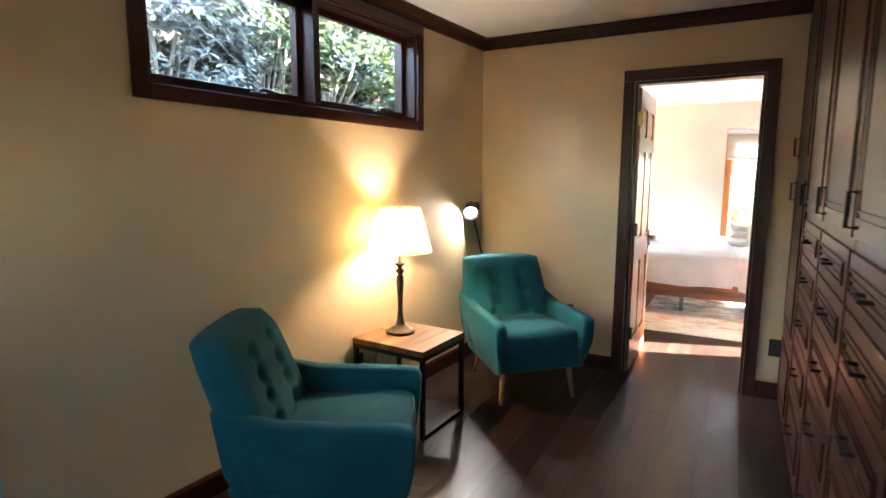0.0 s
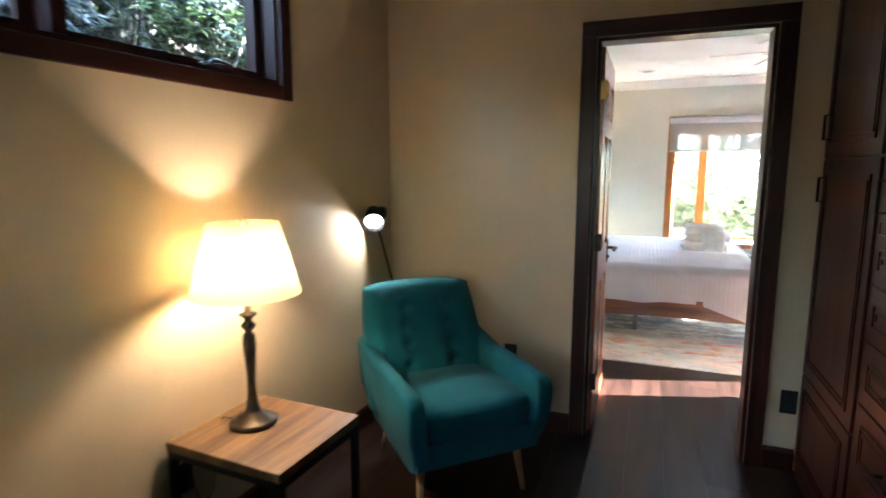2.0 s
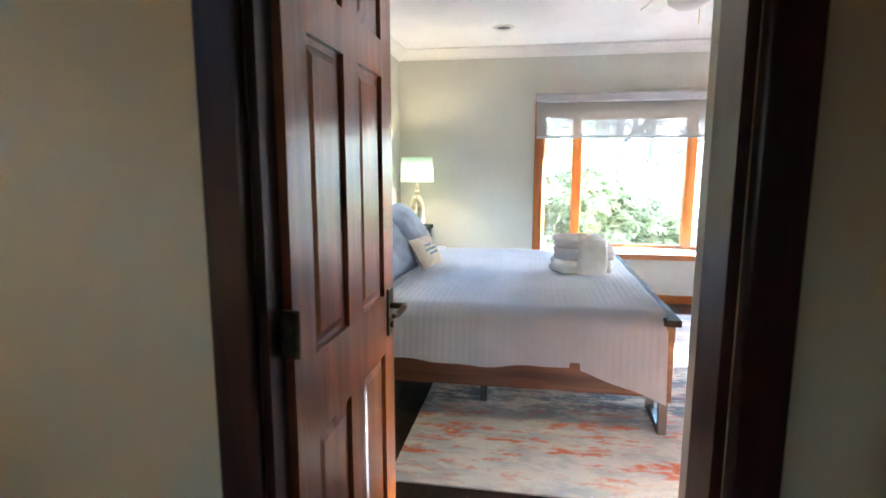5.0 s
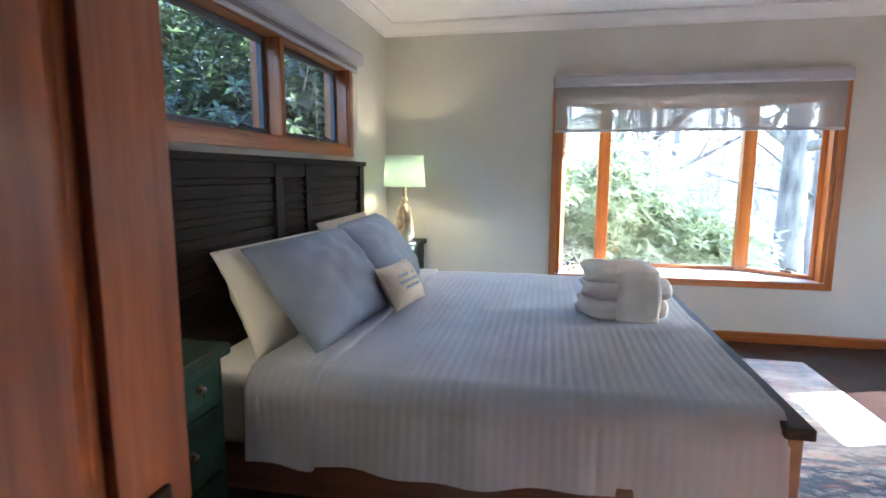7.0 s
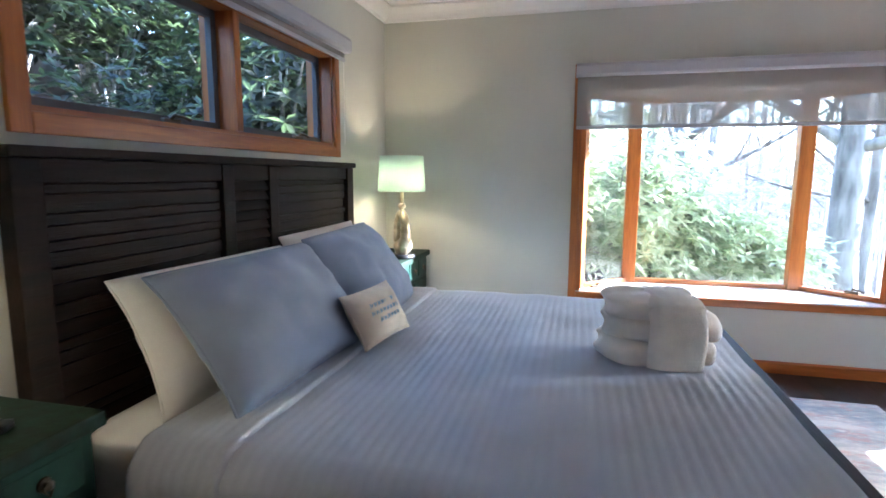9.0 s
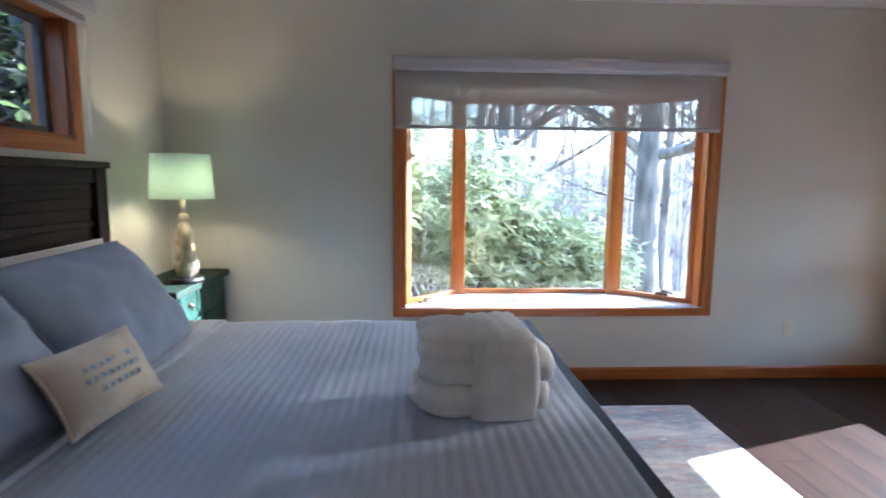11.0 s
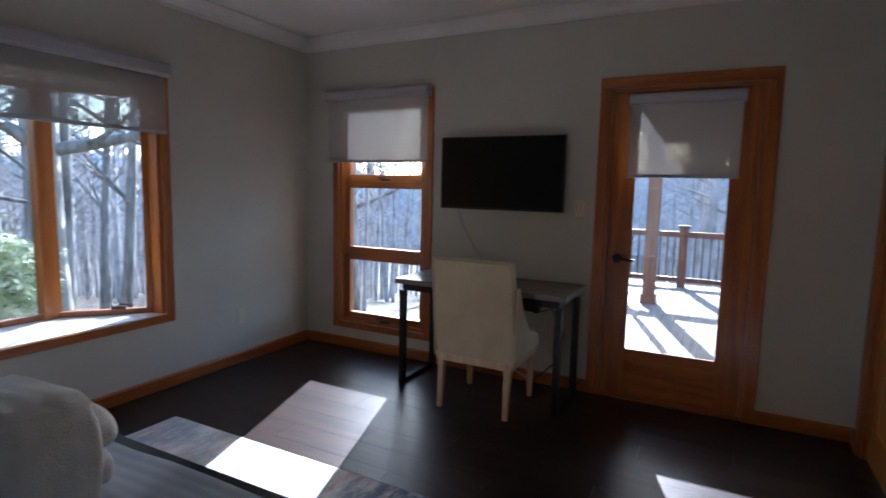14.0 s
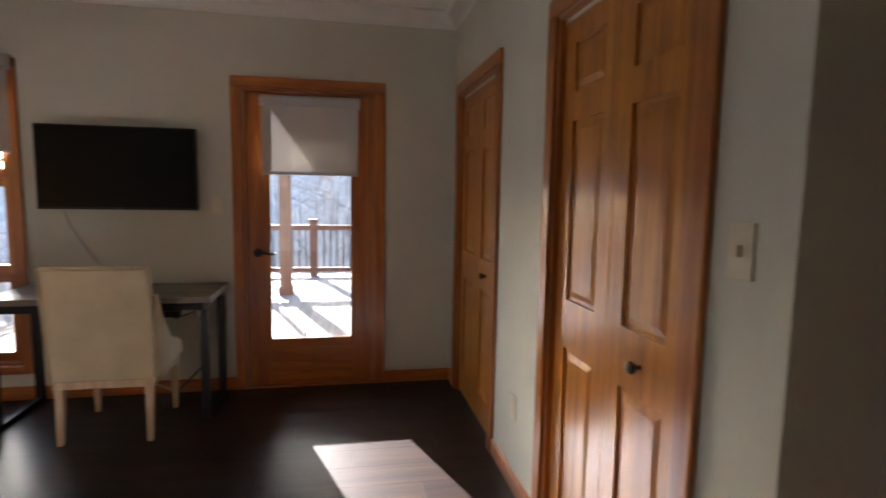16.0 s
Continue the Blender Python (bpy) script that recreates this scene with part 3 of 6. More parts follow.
high_window("window_bed", LX, BEDWIN, (M_OAK, M_OAK_Y), (M_GREY_METAL, M_GREY_METAL), "honey wood two-pane awning window above the headboard")

south = thing("window_south", Matrix(), "dark mahogany window behind the hall entrance", "window", kind="structure")
casing("south", (M_HALL_TRIM, M_HALL_TRIM_X), 0, -1.6, 1, SOUTH, 0.062, 0.022, "", sill=True, parent=south)
for c, d in ((SOUTH[0], -1.42), (-1.38, SOUTH[1])):
    sash(0, -1.65, 0.04, c, d, SOUTH[2], SOUTH[3], 0.05, (M_HALL_TRIM, M_HALL_TRIM_X), south)
part("mullion", box((-1.4199, -1.69, SOUTH[2]), (-1.3801, -1.6, SOUTH[3])), M_HALL_TRIM, south)

# bay window
BAY_TOP = 1.945
bay = thing("window_bay", Matrix(), "honey wood bay window with three panes and a deep white seat", "window", kind="structure")
casing("bay", (M_OAK, M_OAK_X), 0, BY, -1, BAY, 0.055, 0.02, "", sill=True, parent=bay)
BL, BR, BF = -0.165, 1.02, 9.78
seat = [(BAY[0] - 0.0, BY - 0.005), (BAY[1], BY - 0.005), (BAY[1] + 0.0, BY + 0.16), (BR + 0.03, BF + 0.06), (BL - 0.03, BF + 0.06), (BAY[0], BY + 0.16)]
part("seat_board", prism(seat, 2, BAY[2] - 0.036, BAY[2] + 0.005), M_WHITE, bay, "sunlit white window seat")
part("head_board", prism(seat, 2, BAY_TOP, BAY[3] + 0.05), M_PALE_TRIM, bay)


def slanted_sash(p, q, z0, z1, parent, mat_v, mat_h, width=0.04, thick=0.04):
    """A sash standing between two points of the plan."""
    p, q = Vector((*p, 0)), Vector((*q, 0))
    way = (q - p).normalized()
    length = (q - p).length
    turn = Matrix.Translation(p) @ Matrix.Rotation(math.atan2(way.y, way.x), 4, "Z")

    def piece(lo, hi, mat, nm, bev=0.004):
        ob = part(nm, box(lo, hi, bevel=bev), mat, parent)
        ob.matrix_local = turn
        return ob

    h = thick / 2
    piece((0, -h, z0), (width, h, z1), mat_v, "stile")
    piece((length - width, -h, z0), (length, h, z1), mat_v, "stile")
    piece((width, -h, z0), (length - width, h, z0 + width), mat_h, "rail")
    piece((width, -h, z1 - width), (length - width, h, z1), mat_h, "rail")
    pane = piece((width, -0.003, z0 + width), (length - width, 0.003, z1 - width), M_GLASS, "pane", 0)
    pane.visible_shadow = False
    return turn


slanted_sash((BAY[0] + 0.02, BY + 0.10), (BL, BF), BAY[2], BAY_TOP, bay, M_OAK, M_OAK_X)
slanted_sash((BL, BF), (BR, BF), BAY[2], BAY_TOP, bay, M_OAK, M_OAK_X)
slanted_sash((BR, BF), (BAY[1] - 0.02, BY + 0.10), BAY[2], BAY_TOP, bay, M_OAK, M_OAK_X)
for x in (BL, BR):
    part("post", box((x - 0.05, BF - 0.045, BAY[2]), (x + 0.05, BF + 0.045, BAY_TOP), bevel=0.006), M_OAK, bay)
part("jamb", box((BAY[0], BY, BAY[2]), (BAY[0] + 0.03, BY + 0.12, BAY_TOP)), M_OAK, bay)
part("jamb", box((BAY[1] - 0.03, BY, BAY[2]), (BAY[1], BY + 0.12, BAY_TOP)), M_OAK, bay)
crank(bay, pose(-0.42, 9.47, BAY[2] + 0.002, 0, 0, 40), M_BRONZE)
crank(bay, pose(1.30, 9.53, BAY[2] + 0.04, 0, 0, -45), M_BRONZE)

# tall window of three lights
tall = thing("window_tall", Matrix(), "tall honey wood window with three stacked panes", "window", kind="structure")
casing("tall", (M_OAK, M_OAK_Y), 1, TX, -1, TALL, 0.055, 0.02, "", sill=True, parent=tall)
lining("tall", (M_OAK, M_OAK_Y), 1, TX, TX + 0.14, TALL, 0.02, tall)
for z0, z1 in ((0.245, 0.81), (0.81, 1.415), (1.415, 2.06)):
    sash(1, TX + 0.07, 0.05, TALL[0] + 0.02, TALL[1] - 0.02, z0, z1, 0.056, (M_OAK, M_OAK_Y), tall)
crank(tall, pose(TX + 0.02, 8.50, 1.42, 0, 0, 90), M_BRONZE)
crank(tall, pose(TX + 0.02, 8.50, 0.247, 0, 0, 90), M_BRONZE)

# doorway and its door
doorway = casing("doorway_frame", (M_HALL_TRIM, M_HALL_TRIM_X), 0, DY, -1, DOORWAY, 0.074, 0.03, "dark mahogany door casing of the bedroom doorway")
lining("doorway", (M_HALL_TRIM, M_HALL_TRIM_X), 0, DY, DY + 0.12, DOORWAY, 0.018, doorway, bottom=False)
casing("doorway_back", (M_OAK, M_OAK_X), 0, DY + 0.12, 1, DOORWAY, 0.055, 0.016, "", parent=doorway)


def panel_leaf(parent, width, height, thick, cols, rows, mat, stile=0.10, name="leaf", z0=0.0):
    """A panelled leaf from x=0 to width, y from -thick/2 to thick/2, built of stiles, rails and sunk panels."""
    panels, h = [], thick / 2
    xs, zs = [], []
    inner = (width - stile * (cols + 1)) / cols
    for c in range(cols):
        xs.append((stile + c * (inner + stile), stile + c * (inner + stile) + inner))
    body = bmesh.new()
    x = 0
    for a, b in xs + [(width, width)]:
        box((x, -h, z0), (a, h, z0 + height), bm=body)
        x = b
    marks = [0] + [v for r in rows for v in r] + [height]
    for i in range(0, len(marks), 2):
        for a, b in xs:
            box((a, -h, z0 + marks[i]), (b, h, z0 + marks[i + 1]), bm=body)
    leaf = part(name, body, mat, parent)
    for a, b in xs:
        for c, d in rows:
            bm = bmesh.new()
            c, d = c + z0, d + z0
            k = 0.035
            rings = []
            for y in (-1, 1):
                flat, top = y * h * 0.3, y * h * 0.75
                r0 = [bm.verts.new(v) for v in ((a, flat, c), (b, flat, c), (b, flat, d), (a, flat, d))]
                r1 = [bm.verts.new(v) for v in ((a + 0.014, flat, c + 0.014), (b - 0.014, flat, c + 0.014), (b - 0.014, flat, d - 0.014), (a + 0.014, flat, d - 0.014))]
                r2 = [bm.verts.new(v) for v in ((a + k, top, c + k), (b - k, top, c + k), (b - k, top, d - k), (a + k, top, d - k))]
                for r, s in ((r0, r1), (r1, r2)):
                    for i in range(4):
                        bm.faces.new((r[i], r[(i + 1) % 4], s[(i + 1) % 4], s[i]))
                bm.faces.new(r2)
                rings.append(r0)
            for i in range(4):
                bm.faces.new((rings[0][i], rings[0][(i + 1) % 4], rings[1][(i + 1) % 4], rings[1][i]))
            part("panel", bm, mat, leaf)
    return leaf


def lever(parent, m, mat, name="handle", plate=True):
    """A lever on a long plate or on a round rose."""
    bm = box((-0.022, -0.006, -0.075), (0.022, 0.004, 0.075), bevel=0.004) if plate else tube([(0, 0.004, 0.02), (0, -0.01, 0.02)], 0.03, 18)
    tube([(0, 0, 0.02), (0, -0.05, 0.02)], 0.010, 10, bm)
    tube([(0, -0.05, 0.02), (-0.04, -0.056, 0.024), (-0.09, -0.05, 0.014), (-0.115, -0.046, 0.018)], [0.011, 0.010, 0.008, 0.007], 10, bm)
    if plate:
        tube([(0, 0, -0.04), (0, -0.016, -0.04)], 0.011, 10, bm)
    ob = part(name, bm, mat, parent)
    ob.matrix_local = m
    return ob


door = thing("door_1", pose(-1.072, DY + 0.06, 0, 0, 0, 90), "open reddish stained six-panel wooden door", "door", kind="structure")
leaf = panel_leaf(door, 0.725, 2.05, 0.036, 2, [(0.22, 0.80), (0.98, 1.62), (1.72, 1.92)], M_DOOR, stile=0.105, z0=0.008)
lever(leaf, pose(0.665, -0.019, 0.93), M_BRONZE)
lever(leaf, pose(0.665, 0.019, 0.93, 0, 0, 180) @ Matrix.Diagonal((-1, 1, 1, 1)), M_BRONZE)
for z in (0.25, 1.02, 1.80):
    bm = box((-0.014, -0.03, z), (0.0, 0.012, z + 0.09), bevel=0.002)
    tube([(-0.012, -0.03, z), (-0.012, -0.03, z + 0.09)], 0.007, 8, bm)
    part("hinge", bm, M_BRASS if z > 1.5 else M_BRONZE, door, "polished brass hinge" if z > 1.5 else "")

# outside door with a long pane
exit_frame = casing("exit_frame", (M_OAK, M_OAK_Y), 1, TX, -1, EXIT, 0.07, 0.022, "honey wood casing of the deck door")
lining("exit", (M_OAK, M_OAK_Y), 1, TX, TX + 0.15, EXIT, 0.018, exit_frame, bottom=False)
exit_door = thing("door_2", pose(TX + 0.05, 0, 0), "closed honey wood deck door with one long glass pane", "door", kind="structure")
for lo, hi, nm in (((-0.022, 5.908, 0.01), (0.022, 6.045, 2.01), "stile"), ((-0.022, 6.60, 0.01), (0.022, 6.738, 2.01), "stile"),
                   ((-0.022, 6.045, 1.95), (0.022, 6.60, 2.01), "rail"), ((-0.022, 6.045, 0.01), (0.022, 6.60, 0.33), "rail")):
    part(nm, box(lo, hi, bevel=0.004), M_OAK if nm == "stile" else M_OAK_Y, exit_door)
for lo, hi in (((-0.028, 6.035, 0.32), (-0.02, 6.055, 1.96)), ((-0.028, 6.59, 0.32), (-0.02, 6.61, 1.96)), ((-0.028, 6.055, 0.32), (-0.02, 6.59, 0.34)), ((-0.028, 6.055, 1.94), (-0.02, 6.59, 1.96))):
    part("glass_bead", box(lo, hi), M_OAK, exit_door)
pane = part("pane", box((-0.004, 6.045, 0.33), (0.004, 6.60, 1.95)), M_GLASS, exit_door)
pane.visible_shadow = False
lever(exit_door, pose(-0.022, 6.675, 0.92, 0, 0, -90) @ Matrix.Diagonal((-1, 1, 1, 1)), M_IRON, plate=False)
setting("door_sill", box((TX - 0.01, EXIT[0], -0.01), (TX + 0.17, EXIT[1], 0.012), bevel=0.004), M_OAK_Y, "worn wooden door sill", "sill")


def roller_shade(name, m, width, drop, label, box_h=0.095, box_d=0.09, chain=None):
    """Roller shade: a fascia box, hanging cloth and a hem bar. Local x along the wall, -y into the room, z=0 at the box's foot."""
    s = thing(name, m, label, "roller shade", "roller shades")
    shape = [(0, 0), (-box_d * 0.85, 0), (-box_d, 0.012), (-box_d, box_h * 0.7), (-box_d * 0.85, box_h * 0.93), (-box_d * 0.6, box_h), (0, box_h)]
    part("fascia", prism(shape, 0, 0, width), M_SHADE_BOX, s)
    w = 0.012
    part("cloth", box((w, -0.043, -drop), (width - w, -0.0415, 0.01)), M_SCREEN if width > 1.5 else M_SCREEN_DENSE, s, "see-through grey screen cloth")
    part("hem_bar", box((w, -0.05, -drop - 0.022), (width - w, -0.035, -drop), bevel=0.004), M_SHADE_BOX, s)
    if chain:
        part("cord", tube([(chain, -0.04, 0), (chain, -0.04, -0.55)], 0.002, 6), M_WHITE, s)
    return s


roller_shade("roller_shade", pose(-0.62, BY - 0.001, 2.03), 2.125, 0.333, "grey roller shade half lowered over the bay window", 0.09, 0.10)
roller_shade("roller_shade", pose(TX - 0.001, 9.04, 2.062, 0, 0, -90), 0.965, 0.475, "grey roller shade lowered over the tall window", 0.085)
roller_shade("roller_shade", pose(TX + 0.026, 6.645, 1.92, 0, 0, -90), 0.65, 0.43, "grey roller shade on the glass deck door", 0.07, 0.05)
roller_shade("roller_shade", pose(LX + 0.001, 6.40, 2.09, 0, 0, 90), 2.08, 0.03, "rolled-up grey roller shade above the bed window", chain=2.06)

# closets
for hole, nm in ((CLOSET_A, "closet_frame_a"), (CLOSET_B, "closet_frame_b")):
    fr = casing("closet_frame", (M_OAK, M_OAK_X), 0, CY, 1, hole, 0.07, 0.02, "honey wood casing of a bifold closet")
    lining("closet", (M_OAK, M_OAK_X), 0, CY - 0.1, CY, hole, 0.015, fr, bottom=False)
    part("track", box((hole[0] + 0.015, CY - 0.05, hole[3] - 0.035), (hole[1] - 0.015, CY - 0.02, hole[3] - 0.015)), M_WHITE, fr, "white metal bifold track")


def bifold(hole, knob_on):
    d = thing("door_closet", pose(hole[0] + 0.018, CY - 0.035, 0.012), "closed honey pine bifold closet doors", "closet door", "bifold closets", kind="structure")
    w = (hole[1] - hole[0] - 0.042) / 2
    for i in range(2):
        leaf = panel_leaf(d, w, 1.975, 0.03, 1, [(0.17, 0.80), (0.98, 1.62), (1.72, 1.89)], M_PINE, stile=0.085)
        leaf.location.x = i * (w + 0.004)
        if i == knob_on:
            kx = 0.045 if i else w - 0.045
            knob = part("knob", lathe([(0.008, 0), (0.007, 0.012), (0.016, 0.02), (0.02, 0.03), (0.014, 0.038), (0.0, 0.04)], 14), M_BRONZE, leaf, smooth=True)
            knob.matrix_local = pose(w / 2, 0.015, 0.89, -90)
    return d


bifold(CLOSET_A, 0)
bifold(CLOSET_B, 0)

setting("trim_hall_edge", box((HX - 0.165, 1.158, 0), (HX + 0.014, 1.1845, 2.45), bevel=0.004), M_PALE_TRIM, "pale painted edge board at the end of the hall wall", "trim").matrix_world = HALL_TURN

# ---- hall things ----


def side_panelled_cabinet():
    """Built-in run along x=-0.10: a tall cupboard at the far end, then drawers with doors above."""
    fx = -0.10

    def front(thing_ob, y0, y1, z0, z1, nm, handle=None):
        h = 0.011
        bm = box((fx - h, y0 + 0.004, z0 + 0.004), (fx, y1 - 0.004, z1 - 0.004), bevel=0.003)
        k = min(0.06, (z1 - z0) * 0.28)
        a, b, c, d = y0 + k, y1 - k, z0 + k, z1 - k
        x = fx - h
        trim_bm = bmesh.new()
        for i, (u, w) in enumerate(((0.0, 0.007), (0.022, 0.007))):
            for lo, hi in (((a + u, c + u), (b - u, c + u + w)), ((a + u, d - u - w), (b - u, d - u)), ((a + u, c + u + w), (a + u + w, d - u - w)), ((b - u - w, c + u + w), (b - u, d - u - w))):
                box((x - 0.007, lo[0], lo[1]), (x - 0.0005, hi[0], hi[1]), bm=trim_bm)
        box((x - 0.004, a + 0.035, c + 0.035), (x - 0.0005, b - 0.035, d - 0.035), bm=trim_bm) if (d - c) > 0.09 else None
        ob = part(nm, bm, M_CABINET, thing_ob)
        part("moulding", trim_bm, M_CABINET, ob)
        if handle:
            hy, hz, vertical = handle
            L = 0.05
            pts = [(x, hy, hz - L), (x - 0.03, hy, hz - L), (x - 0.03, hy, hz + L), (x, hy, hz + L)] if vertical else \
                  [(x, hy - L, hz), (x - 0.03, hy - L, hz), (x - 0.03, hy + L, hz), (x, hy + L, hz)]
            part("handle", tube(pts, 0.006, 8), M_IRON, ob, "black iron pull")
        return ob

    tall_unit = thing("tall_cabinet", Matrix(), "dark mahogany tall built-in cupboard with panelled doors", "cabinet", "hall cabinets")
    part("body", box((fx, 3.72, 0.0), (0.575, 4.395, 2.47), bevel=0.003), M_CABINET, tall_unit)
    front(tall_unit, 3.74, 4.38, 0.08, 0.52, "door")
    front(tall_unit, 3.74, 4.38, 0.52, 1.49, "door", (4.30, 1.36, True))
    front(tall_unit, 3.74, 4.38, 1.49, 2.40, "door", (4.30, 1.62, True))
    for i, y in enumerate((3.06, 2.40, 1.74, 1.08)):
        unit = thing("drawer_cabinet", Matrix(), "dark mahogany built-in drawers below a panelled door", "cabinet", "hall cabinets")
        part("body", box((fx, y, 0.0), (0.575, y + 0.655, 2.47), bevel=0.003), M_CABINET, unit)
        for z0, z1 in ((0.08, 0.40), (0.40, 0.66), (0.66, 0.88), (0.88, 1.07), (1.07, 1.24)):
            front(unit, y + 0.01, y + 0.645, z0, z1, "drawer", (y + 0.33, (z0 + z1) / 2, False))
        front(unit, y + 0.01, y + 0.645, 1.27, 2.40, "door", (y + 0.58, 1.36, True))


side_panelled_cabinet()


def soft_box(size, cuts, roundness, bm=None, m=None, puff=0.0, crease=None):
    """A cushion: a cube cut fine, rounded towards a superellipsoid and puffed."""
    own = bmesh.new()
    bmesh.ops.create_cube(own, size=2)
    bmesh.ops.subdivide_edges(own, edges=own.edges[:], cuts=cuts, use_grid_fill=True)
    for v in own.verts:
        p = v.co.copy()
        ex = roundness
        r = (abs(p.x) ** ex + abs(p.y) ** ex + abs(p.z) ** ex) ** (1 / ex)
        q = p / r
        swell = 1 + puff * (1 - min(1, q.x * q.x)) * (1 - min(1, q.y * q.y))
        v.co = Vector((q.x * size[0] / 2, q.y * size[1] / 2, q.z * size[2] / 2 * swell))
    if m is not None:
        own.transform(m)
    if bm is None:
        return own
    return join(bm, own)


def armchair(m):
    """Teal felt accent chair that looks along its own +x."""
    c = thing("armchair", m, "teal felt button-back armchair on tapered wooden legs", "armchair", "pair of teal armchairs")
    # seat tray
    part("seat_base", prism([(0.34, 0.24), (0.355, 0.36), (-0.22, 0.34), (-0.30, 0.30), (-0.26, 0.22), (0.26, 0.20)], 1, -0.285, 0.285), M_TEAL, c)
    part("seat_cushion", soft_box((0.60, 0.535, 0.15), 8, 7, m=pose(0.055, 0, 0.395, 0, -3, 0), puff=0.18), M_TEAL, c, "plump teal seat cushion", smooth=True)
    # back: a tapered, leaning slab with a soft front and two rows of buttons
    bm = bmesh.new()
    nu, nv = 36, 40
    buttons = [(u, v) for v in (0.34, 0.50, 0.66, 0.82) for u in (-0.36, 0.36)]

    def surf(u, v, front):
        half = 0.325 - 0.04 * v + 0.012 * math.sin(v * 3.1)
        z = 0.30 + 0.57 * v
        x = -0.20 - 0.205 * v
        edge = min(1, (1 - abs(u)) * 5) ** 0.5 * min(1, (1.02 - v) * 7) ** 0.5
        thick = 0.055 + 0.07 * edge
        dip = sum(math.exp(-((u - a) ** 2 * 130 + (v - b) ** 2 * 380)) for a, b in buttons)
        x2 = x + (thick - 0.04 * dip if front else -0.03 * edge)
        z2 = z + (0.0 if front else 0.0) - 0.025 * abs(u) ** 3 * v
        return (x2, u * half, z2)

    grids = []
    for front in (True, False):
        grids.append([[bm.verts.new(surf(-1 + 2 * i / nu, j / nv, front)) for i in range(nu + 1)] for j in range(nv + 1)])
    for g in grids:
        for j in range(nv):
            for i in range(nu):
                bm.faces.new((g[j][i], g[j][i + 1], g[j + 1][i + 1], g[j + 1][i]))
    a, b = grids
    for j in range(nv):
        for i in (0, nu):
            bm.faces.new((a[j][i], a[j + 1][i], b[j + 1][i], b[j][i]))
    for i in range(nu):
        for j in (0, nv):
            bm.faces.new((a[j][i], a[j][i + 1], b[j][i + 1], b[j][i]))
    back = part("backrest", bm, M_TEAL, c, "buttoned leaning teal back", smooth=True)
    for u, v in buttons:
        p = Vector(surf(u, v, True))
        part("button", soft_box((0.014, 0.03, 0.03), 2, 2.2, m=Matrix.Translation(p + Vector((0.003, 0, 0)))), M_TEAL, back, smooth=True)
    # arms: sloped side panels with rounded tops
    for s in (-1, 1):
        outline = [(0.31, 0.225), (0.35, 0.285), (0.372, 0.40), (0.376, 0.515), (0.362, 0.55), (0.32, 0.562), (-0.10, 0.572), (-0.24, 0.60), (-0.33, 0.62), (-0.30, 0.40), (-0.27, 0.28), (-0.22, 0.215), (0.25, 0.20)]
        arm = bmesh.new()
        rows = []
        for y, k in ((0.258, 0.90), (0.262, 0.955), (0.272, 0.985), (0.29, 1.0), (0.305, 1.0), (0.322, 0.985), (0.331, 0.955), (0.335, 0.90)):
            rows.append([arm.verts.new((0.03 + (x - 0.03) * (0.7 + 0.3 * k), s * (y + 0.012 * (z - 0.3) - 0.22 * max(0.0, 0.42 - z)), 0.38 + (z - 0.38) * k)) for x, z in outline])
        n = len(outline)
        for r, q in zip(rows, rows[1:]):
            for i in range(n):
                arm.faces.new((r[i], r[(i + 1) % n], q[(i + 1) % n], q[i]))
        arm.faces.new(rows[0])
        arm.faces.new(rows[-1])
        part("arm", arm, M_TEAL, c, smooth=True)
    for x, y, dx, dy in ((0.24, 0.23, 0.035, 0.025), (0.24, -0.23, 0.035, -0.025), (-0.22, 0.2, -0.10, 0.02), (-0.22, -0.2, -0.10, -0.02)):
        part("leg", taper((x, y, 0.23), (x + dx, y + dy, 0.0), 0.021, 0.011, 12), M_LEG, c, "tapered light wooden leg", smooth=True)
    # deep, low stance
    for ob in c.children_recursive:
        ob.data.transform(Matrix.Translation((0.275, 0, 0)) @ Matrix.Diagonal((1.03, 1.0, 1.0, 1)) @ Matrix.Translation((-0.275, 0, 0)))
    return c


chair_a = armchair(pose(-1.66, 3.84, 0, 0, 0, -45))
copy_thing(chair_a, pose(-1.845, 2.075, 0, 0, 0, 29))

# side table with iron frame
table = thing("side_table", pose(-2.075, 3.07, 0, 0, 0, -3), "square wooden side table on a black iron frame", "side table")
part("tabletop", box((-0.25, -0.2265, 0.475), (0.25, 0.2265, 0.508), bevel=0.004), M_TABLE, table, "honey-brown planked top")
for x in (-0.235, 0.235):
    for y in (-0.2115, 0.2115):
        part("leg", box((x - 0.012, y - 0.012, 0), (x + 0.012, y + 0.012, 0.475)), M_IRON, table)
    part("stretcher", box((x - 0.012, -0.1995, 0.0), (x + 0.012, 0.1995, 0.022)), M_IRON, table)
    part("apron", box((x - 0.013, -0.1995, 0.45), (x + 0.013, 0.1995, 0.4745)), M_IRON, table)
for y in (-0.2115, 0.2115):
    part("apron", box((-0.222, y - 0.013, 0.45), (0.222, y + 0.013, 0.4745)), M_IRON, table)


def lamp_light(name, at, watts, colour, radius=0.03):
    data = bpy.data.lights.new(name, "POINT")
    data.energy, data.color, data.shadow_soft_size = watts, colour, radius
    ob = new(name, data)
    ob.location = at
    return ob


